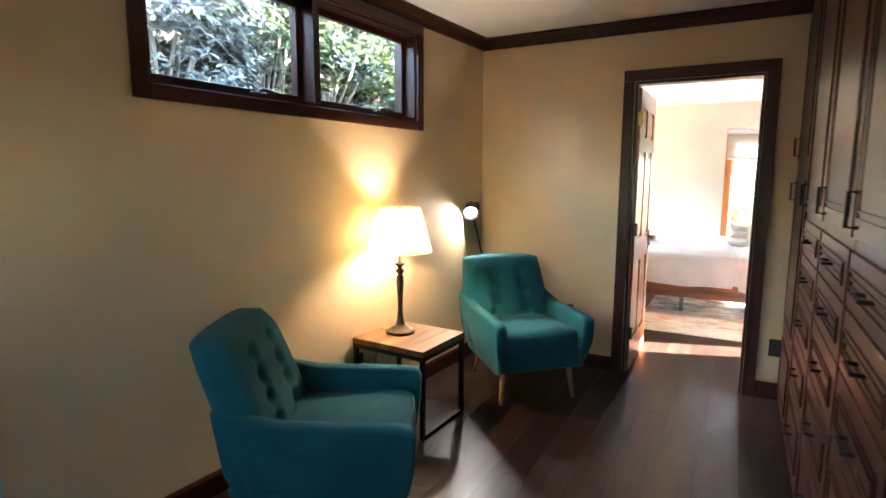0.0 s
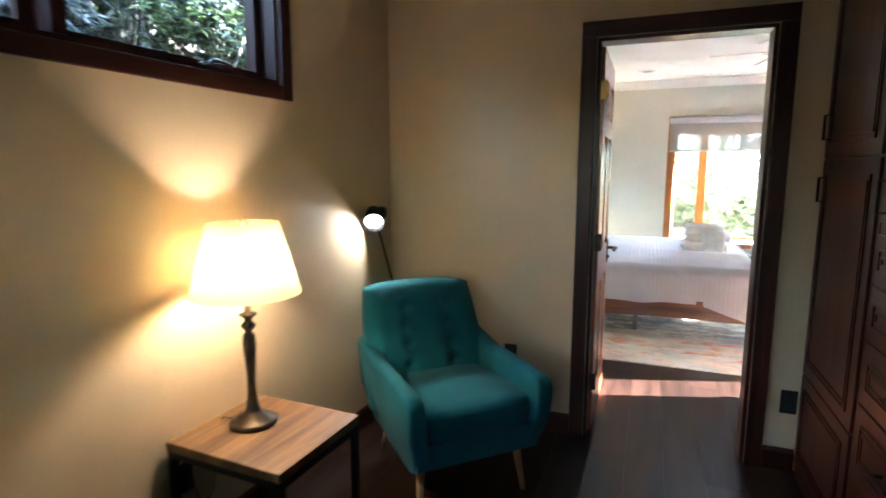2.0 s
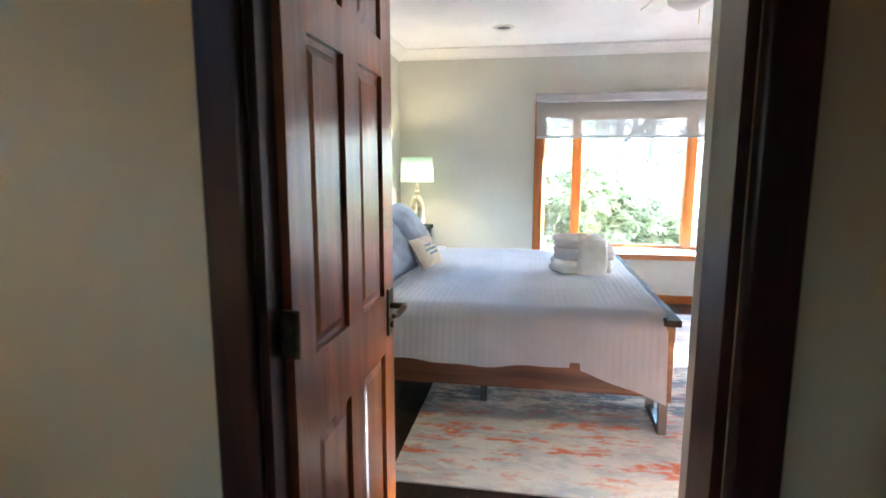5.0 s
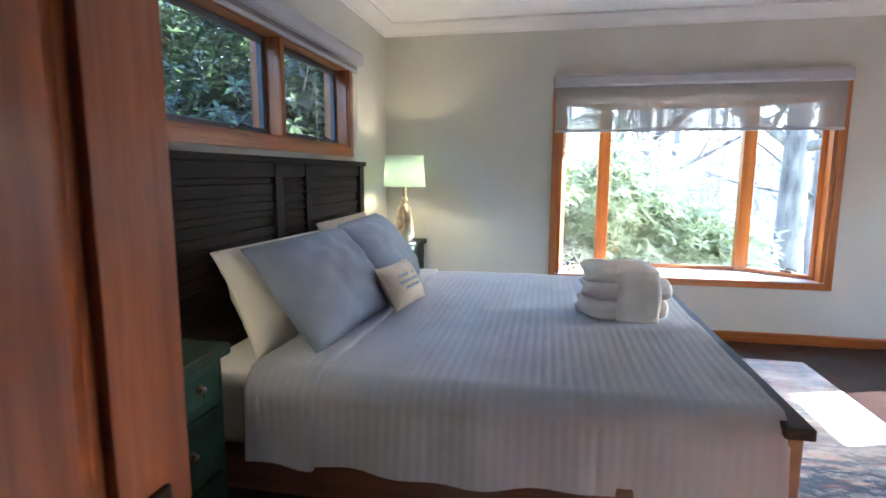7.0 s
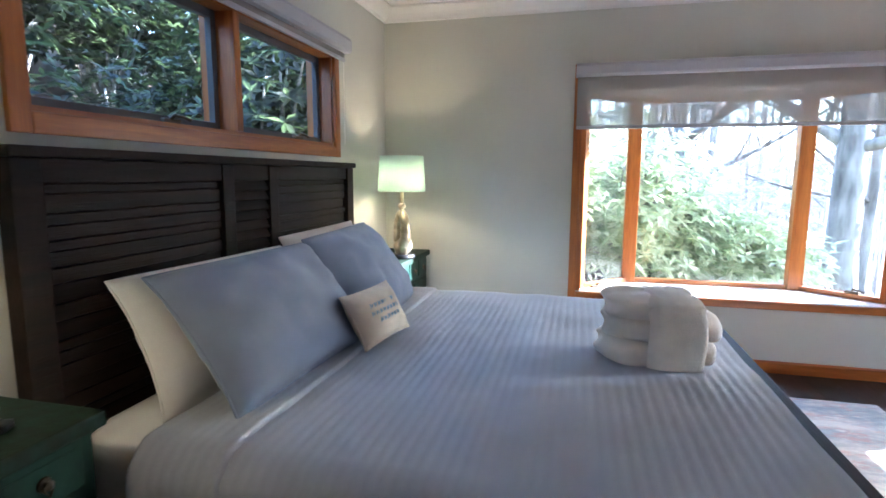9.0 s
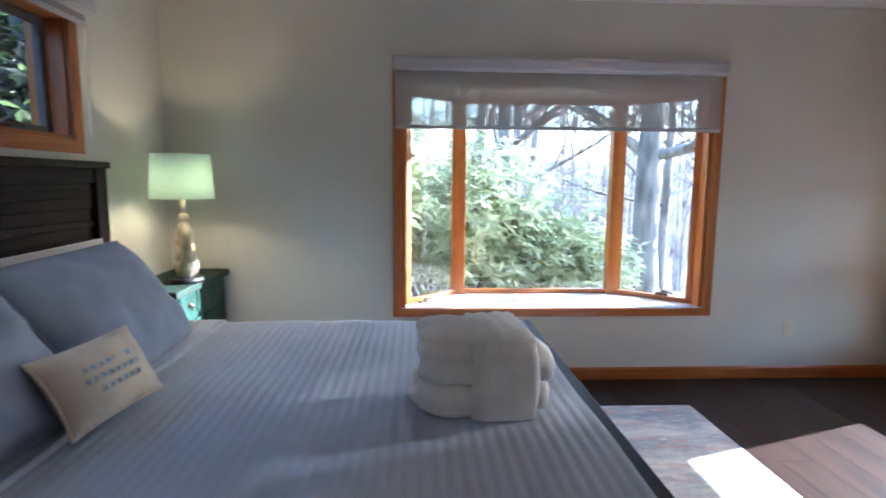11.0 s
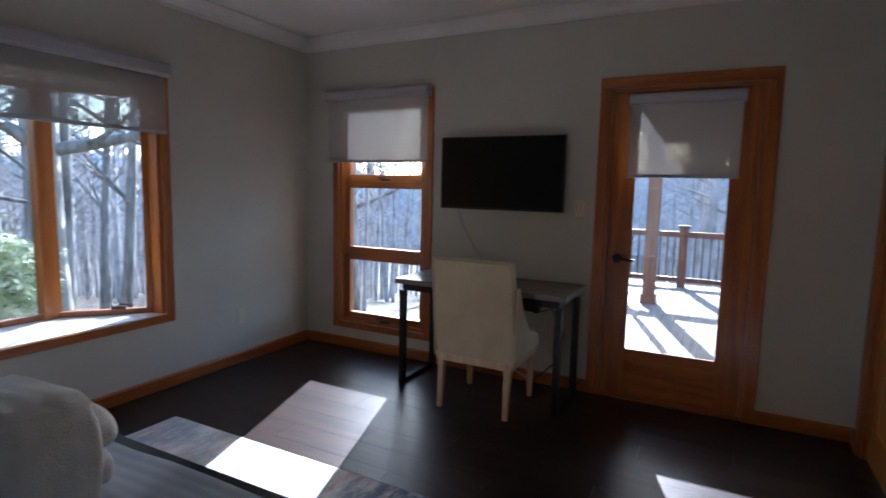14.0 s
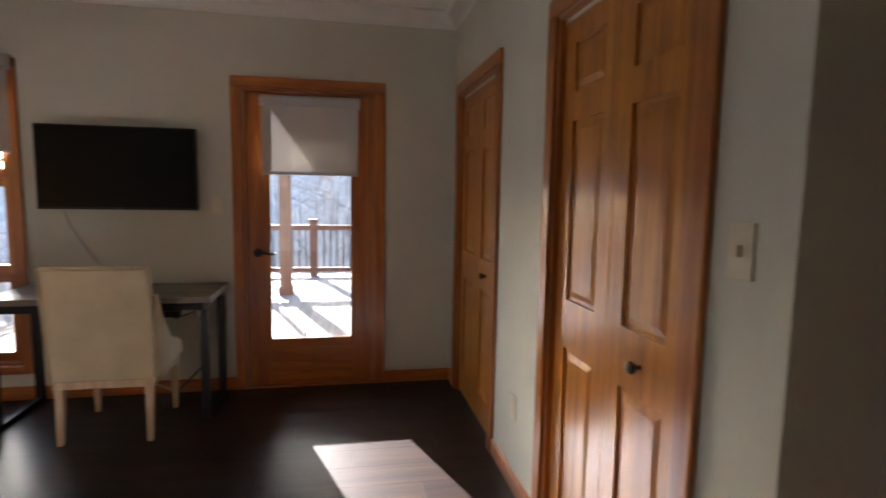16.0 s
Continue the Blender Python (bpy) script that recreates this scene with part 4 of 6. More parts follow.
def open_shade(r0, r1, z0, z1, thick=0.003, steps=40):
    bm = bmesh.new()
    prof = [(r0, z0), (r1, z1), (r1 - thick, z1), (r0 - thick, z0)]
    rings = [[bm.verts.new((r * math.cos(2 * math.pi * i / steps), r * math.sin(2 * math.pi * i / steps), z)) for i in range(steps)] for r, z in prof]
    for k in range(4):
        a, b = rings[k], rings[(k + 1) % 4]
        for i in range(steps):
            bm.faces.new((a[i], a[(i + 1) % steps], b[(i + 1) % steps], b[i]))
    return bm


def spider(r, z, bm=None):
    bm = bm or bmesh.new()
    for k in range(3):
        a = 2 * math.pi * k / 3
        tube([(0, 0, z), (r * math.cos(a), r * math.sin(a), z)], 0.002, 6, bm)
    return bm


hall_lamp = thing("table_lamp", pose(-2.15, 3.085, 0.508) @ Matrix.Scale(1.02, 4), "lit bronze table lamp with a cream empire shade", "table lamp")
part("base", lathe([(0.083, 0), (0.085, 0.012), (0.078, 0.02), (0.06, 0.026), (0.052, 0.036), (0.03, 0.045), (0.024, 0.06), (0.017, 0.10), (0.014, 0.16), (0.018, 0.24), (0.023, 0.30),
                    (0.021, 0.335), (0.012, 0.348), (0.024, 0.362), (0.027, 0.372), (0.014, 0.385), (0.014, 0.395), (0.03, 0.408), (0.032, 0.413), (0.012, 0.42), (0.01, 0.46), (0.0, 0.461)]), M_BRONZE, hall_lamp, "turned bronze lamp foot and stem", smooth=True)
part("shade", open_shade(0.188, 0.12, 0.485, 0.738), M_SHADE_HALL, hall_lamp, "glowing cream fabric shade", smooth=True)
part("harp", spider(0.118, 0.728, tube([(0, 0, 0.46), (0, 0.05, 0.52), (0, 0.05, 0.66), (0, 0, 0.728)], 0.0025, 6)), M_BRASS, hall_lamp)
part("finial", lathe([(0.004, 0.728), (0.009, 0.743), (0.005, 0.753), (0.0, 0.758)], 10), M_BRASS, hall_lamp, smooth=True)
part("bulb", lathe([(0.0, 0.50), (0.014, 0.505), (0.016, 0.53), (0.03, 0.56), (0.03, 0.58), (0.018, 0.60), (0.0, 0.605)], 14), M_BULB, hall_lamp, smooth=True)
lamp_light("lamp_glow_hall", (-2.15, 3.085, 0.508 + 0.59), 1.25, (1.0, 0.87, 0.70), 0.035)

# clip spot on a thin stand in the corner
spot = thing("spot_lamp", pose(-2.185, 4.215, 0) @ Matrix.Scale(1.02, 4), "lit black floor spotlight aimed at the corner wall", "floor lamp")
part("stand", tube([(0.06, 0.12, 0.0), (0.03, 0.08, 0.75), (-0.02, 0.02, 1.05), (-0.03, -0.01, 1.12)], 0.007, 8), M_BLACK, spot)
part("foot", lathe([(0.12, 0), (0.12, 0.012), (0.02, 0.025), (0.0, 0.026)], 24), M_BLACK, spot).location = (0.06, 0.12, 0)
HEAD = pose(-0.035, -0.03, 1.15, 0, 0, 0) @ Matrix.Scale(1.25, 4) @ Matrix.Rotation(radians(-62), 4, "Z") @ Matrix.Rotation(radians(118), 4, "Y")
part("head", lathe([(0.0, -0.07), (0.03, -0.068), (0.04, -0.05), (0.042, -0.01), (0.046, 0.03), (0.043, 0.03), (0.038, 0.0)], 22), M_BLACK, spot, "round black lamp head", smooth=True).matrix_local = HEAD
part("lens", lathe([(0.034, 0.010), (0.0, 0.013)], 20), M_SPOT_GLOW, spot, "bright glowing lens").matrix_local = HEAD
part("bracket", soft_box((0.05, 0.07, 0.07), 3, 3, m=pose(-0.012, 0.015, 1.185)), M_BLACK, spot, smooth=True)
sd = bpy.data.lights.new("spot_glow", "SPOT")
sd.energy, sd.spot_size, sd.spot_blend, sd.shadow_soft_size, sd.color = 0.10, radians(112), 0.2, 0.015, (0.92, 0.96, 1.0)
so = new("spot_glow", sd)
so.matrix_world = look((-2.185, 4.13, 1.16), (-2.30, 3.93, 1.0))


def outlet(name, m, mat, label, w=0.07, h=0.115, kind="outlet", plug=False):
    o = thing(name, m, label, kind)
    part("plate", box((-w / 2, -0.006, -h / 2), (w / 2, 0, h / 2), bevel=0.002), mat, o)
    for z in ((-0.022, 0.022) if kind == "outlet" else (0.0,)):
        part("socket" if kind == "outlet" else "toggle", box((-0.014, -0.010 if kind == "outlet" else -0.016, z - 0.014), (0.014, -0.0055, z + 0.014), bevel=0.003) if kind == "outlet" else
             box((-0.005, -0.018, -0.012), (0.005, -0.0055, 0.012), bevel=0.002), mat, o)
    if plug:
        part("plug", box((-0.018, -0.035, -0.04), (0.018, -0.0105, -0.004), bevel=0.004), M_BLACK, o)
    return o


outlet("outlet", pose(-1.50, DY, 0.415), M_BLACK, "black outlet on the tan wall", plug=True)
outlet("outlet", pose(-0.14, DY, 0.345), M_BLACK, "black outlet beside the cabinets", 0.07)
outlet("outlet", HALL_TURN @ pose(HX, 2.93, 0.33, 0, 0, 90), M_BLACK, "black outlet behind the side table", plug=True)
outlet("outlet", pose(2.105, BY, 0.358), M_IVORY, "ivory outlet below the bay window wall")
outlet("outlet", pose(1.38, CY, 0.385, 0, 0, 180), M_IVORY, "ivory outlet between the closets")
outlet("light_switch", pose(0.011, CY, 1.267, 0, 0, 180), M_IVORY, "ivory light switch beside the closet", kind="switch")
outlet("light_switch", pose(TX, 6.925, 1.262, 0, 0, -90), M_IVORY, "ivory light switch beside the deck door", kind="switch")
lampcord = thing("lamp_cord", Matrix(), "thin dark lamp cord behind the side table", "cord")
part("wire", tube([(-2.295, 2.93, 0.30), (-2.30, 2.97, 0.2), (-2.30, 3.02, 0.25), (-2.295, 3.05, 0.45), (-2.28, 3.07, 0.515), (-2.23, 3.08, 0.513)], 0.003, 6), M_BLACK, lampcord)

# ---- bedroom things ----
BED_Y0, BED_Y1, FOOT_X = 6.325, 8.465, 0.10
BEDTOP = 0.655
bed = thing("bed", pose(0, 0, 0), "dark wooden king bed with a louvred headboard", "bed")
HB0, HB1, HBT = 6.343, 8.512, 1.424
part("headboard_frame", box((LX + 0.015, HB0, 0.0), (LX + 0.07, HB0 + 0.09, HBT - 0.03), bevel=0.006), M_BED, bed)
part("headboard_frame", box((LX + 0.015, HB1 - 0.09, 0.0), (LX + 0.07, HB1, HBT - 0.03), bevel=0.006), M_BED, bed)
part("headboard_cap", box((LX + 0.01, HB0 - 0.01, HBT - 0.03), (LX + 0.085, HB1 + 0.01, HBT), bevel=0.006), M_BED, bed)
part("headboard_back", box((LX + 0.012, HB0 + 0.09, 0.25), (LX + 0.025, HB1 - 0.09, HBT - 0.03)), M_BED, bed)
rnd = random.Random(17)
for k, (y0, y1) in enumerate(((HB0 + 0.09, 7.20), (7.275, 7.545), (7.62, HB1 - 0.09))):
    if k < 2:
        part("headboard_stile", box((LX + 0.025, y1, 0.25), (LX + 0.066, y1 + 0.075, HBT - 0.03), bevel=0.005), M_BED, bed)
    part("headboard_rail", box((LX + 0.025, y0, HBT - 0.10), (LX + 0.06, y1, HBT - 0.031), bevel=0.004), M_BED, bed)
    z = 0.42
    while z < HBT - 0.115:
        if k == 1:
            s = part("slat", box((-0.006, y0 + 0.001, -0.024), (0.006, y1 - 0.001, 0.024), bevel=0.003, segments=1), M_BED, bed)
            s.matrix_local = pose(LX + 0.045, 0, z, 0, -28, 0)
            z += 0.044
        else:
            # rough-sawn boards of uneven width, some proud of the others
            h = min(rnd.uniform(0.028, 0.06), HBT - 0.10 - z)
            deep = rnd.uniform(0.036, 0.05)
            part("board", box((LX + 0.025, y0 + 0.001, z), (LX + deep, y1 - 0.001, z + h - 0.003), bevel=0.0025, segments=1), M_BED, bed)
            z += h
for y0, y1 in ((BED_Y0, BED_Y0 + 0.03), (BED_Y1 - 0.03, BED_Y1)):
    part("side_rail", box((LX + 0.07, y0, 0.22), (FOOT_X - 0.05, y1, 0.38), bevel=0.005), M_BEDRAIL, bed, "brown wooden side rail")
part("foot_panel", box((FOOT_X - 0.05, BED_Y0 - 0.01, 0.20), (FOOT_X - 0.008, BED_Y1 + 0.01, 0.60), bevel=0.004), M_BEDRAIL, bed)
part("foot_cap", box((FOOT_X - 0.065, BED_Y0 - 0.03, 0.60), (FOOT_X + 0.015, BED_Y1 + 0.03, 0.635), bevel=0.006), M_BED, bed, "worn dark foot cap")
for y in (BED_Y0 + 0.02, BED_Y1 - 0.06):
    leg = bmesh.new()
    q = y + 0.30 if y < 7 else y - 0.30
    box((FOOT_X - 0.055, y, 0.012), (FOOT_X - 0.015, y + 0.04, 0.20), bm=leg)
    box((FOOT_X - 0.055, q, 0.012), (FOOT_X - 0.015, q + 0.04, 0.20), bm=leg)
    box((FOOT_X - 0.053, min(y, q) + 0.04, 0.012), (FOOT_X - 0.017, max(y, q), 0.045), bm=leg)
    part("leg", leg, M_STEEL, bed, "grey steel sled leg")
part("centre_leg", box((-0.9, 6.6, 0.012), (-0.86, 6.64, 0.22)), M_STEEL, bed)
part("centre_leg", box((-1.7, 6.4, 0.012), (-1.64, 6.46, 0.22)), M_BED, bed)
part("slat_deck", box((LX + 0.07, BED_Y0 + 0.03, 0.30), (FOOT_X - 0.05, BED_Y1 - 0.03, 0.34)), M_BED, bed)

mattress = thing("mattress", Matrix(), "king mattress in a white fitted sheet", "mattress")
part("body", soft_box((2.04, 2.06, 0.29), 10, 14, m=pose(-0.945, 7.39, 0.487)), M_SHEET, mattress, smooth=True)


def draped(x0, x1, ribs, lift, foot):
    """A stretch of coverlet over the top and down both sides; foot: hangs lower towards the foot."""
    bm = bmesh.new()
    nx = ribs * 5
    top0, top1 = BED_Y0 - 0.005, BED_Y1 + 0.005
    rows = []
    for i in range(nx + 1):
        x = x0 + (x1 - x0) * i / nx
        k = (x + 1.66) / 1.718
        hem = 0.36 - 0.02 * k - (0.14 * (max(0, k - 0.72) / 0.28) ** 1.5 if foot else 0.012) + 0.008 * math.sin(x * 9)
        rib = abs(math.sin(math.pi * ribs * (i / nx)))
        puff = 0.0019 * rib ** 0.8
        fold = lift * (0.0 if i in (0, nx) else 1.0)
        line = []
        n_drop, n_top = 10, 40
        for j in range(n_drop):
            s = j / n_drop
            z = hem + (BEDTOP - 0.05 - hem) * s
            out = 0.035 * (1 - s) * (0.6 + 0.6 * math.sin(x * 5.3 + 1.0)) + 0.012 * math.sin(x * 21) * (1 - s)
            line.append((top0 - out - puff - fold, z))
        for j in range(n_top + 1):
            s = j / n_top
            y = top0 + (top1 - top0) * s
            edge = min(s, 1 - s) * (top1 - top0)
            z = BEDTOP - (0.05 * (1 - edge / 0.07) ** 2 if edge < 0.07 else 0) + 0.009 * noise.noise(Vector((x * 2.2, y * 2.2, 0))) \
                + 0.006 * noise.noise(Vector((x * 7, y * 5, 4)))
            line.append((y, z + puff + fold))
        for j in range(n_drop):
            s = (j + 1) / n_drop
            z = BEDTOP - 0.05 + (hem - BEDTOP + 0.05) * s
            line.append((top1 + 0.03 * s + puff + fold, z))
        rows.append([bm.verts.new((x, y, z)) for y, z in line])
    for a, b in zip(rows, rows[1:]):
        for i in range(len(a) - 1):
            bm.faces.new((a[i], a[i + 1], b[i + 1], b[i]))
    return bm


coverlet = thing("coverlet", Matrix(), "grey channel-quilted coverlet spread over the bed", "bedspread")
part("cover", draped(-1.58, 0.058, 46, 0.0, True), M_COVER, coverlet, smooth=True)
part("folded_band", draped(-1.67, -1.40, 8, 0.013, False), M_COVER, coverlet, "folded-back top band", smooth=True)



M_STITCH = material("pale_blue_thread", (0.32, 0.46, 0.62), 0.8, vary=0.1, scale=30)


def pillow(name, m, size, mat, label, category="pillow", group="", flange=0.0, wrinkle=0.012, seed=0):
    """Stuffed pillow with pinched corners: local x wide, y tall, z thick."""
    p = thing(name, m, label, category, group)
    bm = bmesh.new()
    n = 26
    w, h, t = size
    grids = []
    for side in (1, -1):
        g = []
        for j in range(n + 1):
            row = []
            for i in range(n + 1):
                u, v = -1 + 2 * i / n, -1 + 2 * j / n
                body = max(0.0, (1 - abs(u) ** 3.2)) ** 0.62 * max(0.0, (1 - abs(v) ** 3.2)) ** 0.62
                pinch = 1 - 0.02 * (abs(v) ** 2) * (1 - u * u) * (1 if abs(u) < 1 else 0)
                pinch2 = 1 - 0.05 * (abs(u) ** 2) * (1 - v * v)
                wr = wrinkle * noise.noise(Vector((u * 3 + seed, v * 3, side * 3))) * body * 2 + wrinkle * 0.5 * noise.noise(Vector((u * 9 + seed, v * 6, side)))
                round_off = 1 + (0.025 if h > 0.3 else 0.05) * abs(u * v) ** 3
                sag = (0.02 if h > 0.3 else 0.0) * h * abs(u) ** 3 * max(0, v)
                row.append(bm.verts.new((u * w / 2 * pinch2 * round_off, v * h / 2 * pinch * round_off - sag, side * (t / 2 * body + 0.003) + wr)))
            g.append(row)
        grids.append(g)
    for g in grids:
        for j in range(n):
            for i in range(n):
                bm.faces.new((g[j][i], g[j][i + 1], g[j + 1][i + 1], g[j + 1][i]))
    a, b = grids
    for k in range(n):
        for i in (0, n):
            bm.faces.new((a[k][i], a[k + 1][i], b[k + 1][i], b[k][i]))
            bm.faces.new((a[i][k], a[i][k + 1], b[i][k + 1], b[i][k]))
    edge = [a[0][i].co.copy() for i in range(n)] + [a[i][n].co.copy() for i in range(n)] + [a[n][n - i].co.copy() for i in range(n)] + [a[n - i][0].co.copy() for i in range(n + 1)]
    for q in edge:
        q.z = 0.0
    part("case", bm, mat, p, smooth=True)
    part("piping", tube(edge, 0.0045, 6), mat, p, smooth=True)
    return p


# a pillow stands with its wide side along y and leans back against the headboard
def lean(x, y, z, back, yaw=0.0):
    return Matrix.Translation((x, y, z)) @ Matrix.Rotation(radians(yaw), 4, "Z") @ Matrix.Rotation(radians(90), 4, "Z") @ Matrix.Rotation(radians(90 - back), 4, "X")


pillow("pillow", lean(-1.79, 6.955, 0.835, 24, -4), (0.84, 0.45, 0.19), M_SHEET, "white cotton sleeping pillow propped on the headboard", group="white pillows", seed=1)
pillow("pillow", lean(-1.81, 7.88, 0.85, 22, 3), (0.88, 0.48, 0.19), M_SHEET, "white cotton sleeping pillow propped on the headboard", group="white pillows", seed=2)
pillow("pillow_sham", lean(-1.61, 6.965, 0.865, 38, -3), (0.86, 0.49, 0.20), M_SHAM, "blue-grey linen sham leaning on the white pillow", group="linen shams", seed=5, wrinkle=0.012)
pillow("pillow_sham", lean(-1.61, 7.80, 0.865, 36, 5), (0.86, 0.52, 0.21), M_SHAM, "blue-grey linen sham leaning on the white pillow", group="linen shams", seed=8, wrinkle=0.012)
small = pillow("throw_pillow", lean(-1.37, 7.31, 0.785, 30, -8), (0.36, 0.215, 0.11), M_OATMEAL, "small oatmeal throw pillow with blue stitched writing", category="throw pillow", seed=11, wrinkle=0.004)


def pillow_face(u, v):
    return 0.056 * ((1 - abs(u / 0.18) ** 3.2) * (1 - abs(v / 0.1075) ** 3.2)) ** 0.62 + 0.004


for v, count, start in ((0.032, 7, -0.105), (0.0, 8, -0.115), (-0.032, 6, -0.08)):
    for k in range(count):
        u = start + k * 0.027
        bars = tube([(u + a, v + b, pillow_face(u + a, v + b)) for a, b in ((0, -0.009), (0.006, 0.008), (0.012, -0.006), (0.019, 0.007))], 0.0022, 5)
        part("stitching", bars, M_STITCH, small, "pale blue stitching")

# folded towels tied with a robe strip
towels = thing("towel_stack", pose(-0.285, 7.42, BEDTOP + 0.008, 0, 0, 4), "stack of folded white terry towels wrapped with a band", "towels")


def crumple(bm, big, fine):
    for v in bm.verts:
        v.co += Vector(noise.noise_vector(v.co * 7)) * big + Vector(noise.noise_vector(v.co * 22)) * fine
    return bm


z = 0.0
for k, (w, d, h) in enumerate(((0.37, 0.29, 0.088), (0.355, 0.28, 0.08), (0.335, 0.265, 0.072))):
    soft = soft_box((w, d, h + 0.014), 18, 4.0, m=pose(0.008 * ((k * 5) % 3 - 1) - 0.015, 0.004 * k, 0, 0, 0, 3 * (k - 1)))
    for v in soft.verts:
        # full at the folded end, pinched where the band holds it, with creases that run in from the end
        free = max(0.0, min(1.0, (-0.01 - v.co.x) / 0.06))
        v.co.z *= 0.96 + 0.10 * free
        v.co.z += free * 0.006 * math.sin(v.co.y * 55 + 2.1 * k)
        v.co.x += 0.008 * math.sin(v.co.z * 90 + v.co.y * 22 + k) * free
        v.co.z += z + h / 2
    part("towel", crumple(soft, 0.011, 0.005), M_TOWEL, towels, smooth=True)
    z += h
bm = bmesh.new()
rows = []
prof = [(-0.168, 0.0), (-0.172, 0.06), (-0.170, 0.13), (-0.163, 0.20), (-0.148, 0.235), (-0.11, 0.252), (0.0, 0.257), (0.11, 0.252), (0.148, 0.235), (0.163, 0.20), (0.170, 0.11), (0.168, 0.0)]
for i in range(45):
    f = i / 44 * (len(prof) - 1)
    j = min(int(f), len(prof) - 2)
    y = prof[j][0] + (prof[j + 1][0] - prof[j][0]) * (f - j)
    zz = prof[j][1] + (prof[j + 1][1] - prof[j][1]) * (f - j)
    row = []
    for q in range(15):
        x = -0.045 + 0.014 * q
        inward = 0.022 * abs((x - 0.053) / 0.098) ** 6 + 0.003 * math.sin(x * 130 + y * 6)
        p = Vector((x + 0.006 * math.sin(zz * 14), y, zz))
        p += Vector((0, -math.copysign(inward, y) if zz < 0.236 else 0, -inward if zz >= 0.2 else 0))
        row.append(bm.verts.new(p + Vector(noise.noise_vector(p * 9)) * 0.006))
    rows.append(row)
for a, b in zip(rows, rows[1:]):
    for i in range(len(a) - 1):
        bm.faces.new((a[i], a[i + 1], b[i + 1], b[i]))
part("band", bm, M_TOWEL, towels, "white terry band folded over the stack", smooth=True)
for z, r in ((0.045, 0.046), (0.135, 0.056)):
    roll = soft_box((2.1 * r, 0.30, 2 * r), 10, 2.5, m=pose(0.165, 0.0, z))
    part("rolled_cloth", crumple(roll, 0.012, 0.004), M_TOWEL, towels, smooth=True)

rug = thing("rug", Matrix(), "distressed abstract rug in cream, blue and rust", "rug")
part("weave", box((-1.225, 5.72, 0.001), (1.185, 8.84, 0.011), bevel=0.003), M_RUG, rug)


def nightstand(m):
    """Green three-over-two chest, front along local +x, width along y."""
    c = thing("nightstand", m, "distressed dark green nightstand with small drawers", "nightstand", "green nightstands")
    part("body", box((0.0, -0.36, 0.06), (0.32, 0.36, 0.735), bevel=0.004), M_GREEN, c)
    part("top", box((-0.002, -0.385, 0.735), (0.345, 0.385, 0.775), bevel=0.008), M_GREEN_EDGE, c, "worn green top")
    for y in (-0.33, 0.33):
        for x in (0.03, 0.29):
            part("foot", box((x - 0.025, y - 0.025, 0.0), (x + 0.025, y + 0.025, 0.06), bevel=0.004), M_GREEN_EDGE, c)
    for z0, z1, cols in ((0.61, 0.73, 3), (0.37, 0.575, 2), (0.10, 0.34, 2)):
        w = 0.66 / cols
        for k in range(cols):
            y0 = -0.33 + k * w
            bm = box((0.3195, y0 + 0.008, z0), (0.332, y0 + w - 0.008, z1), bevel=0.003)
            box((0.3325, y0 + 0.026, z0 + 0.018), (0.3345, y0 + w - 0.026, z1 - 0.018), bm=bm)
            d = part("drawer", bm, M_GREEN, c)
            pull = bmesh.new()
            join(pull, lathe([(0.018, 0), (0.016, 0.004), (0.006, 0.006), (0.006, 0.014), (0.012, 0.018), (0.0, 0.024)], 12), pose(0.334, y0 + w / 2, (z0 + z1) / 2, 0, 90, 0))
            tube([(0.345, y0 + w / 2 - 0.014, (z0 + z1) / 2 - 0.004), (0.35, y0 + w / 2, (z0 + z1) / 2 - 0.026), (0.345, y0 + w / 2 + 0.014, (z0 + z1) / 2 - 0.004)], 0.003, 6, pull)
            part("pull", pull, M_BRONZE, d, "dark bronze drop pull")
    return c


ns = nightstand(pose(LX + 0.012, 5.915, 0))
copy_thing(ns, pose(LX + 0.02, 8.915, 0))


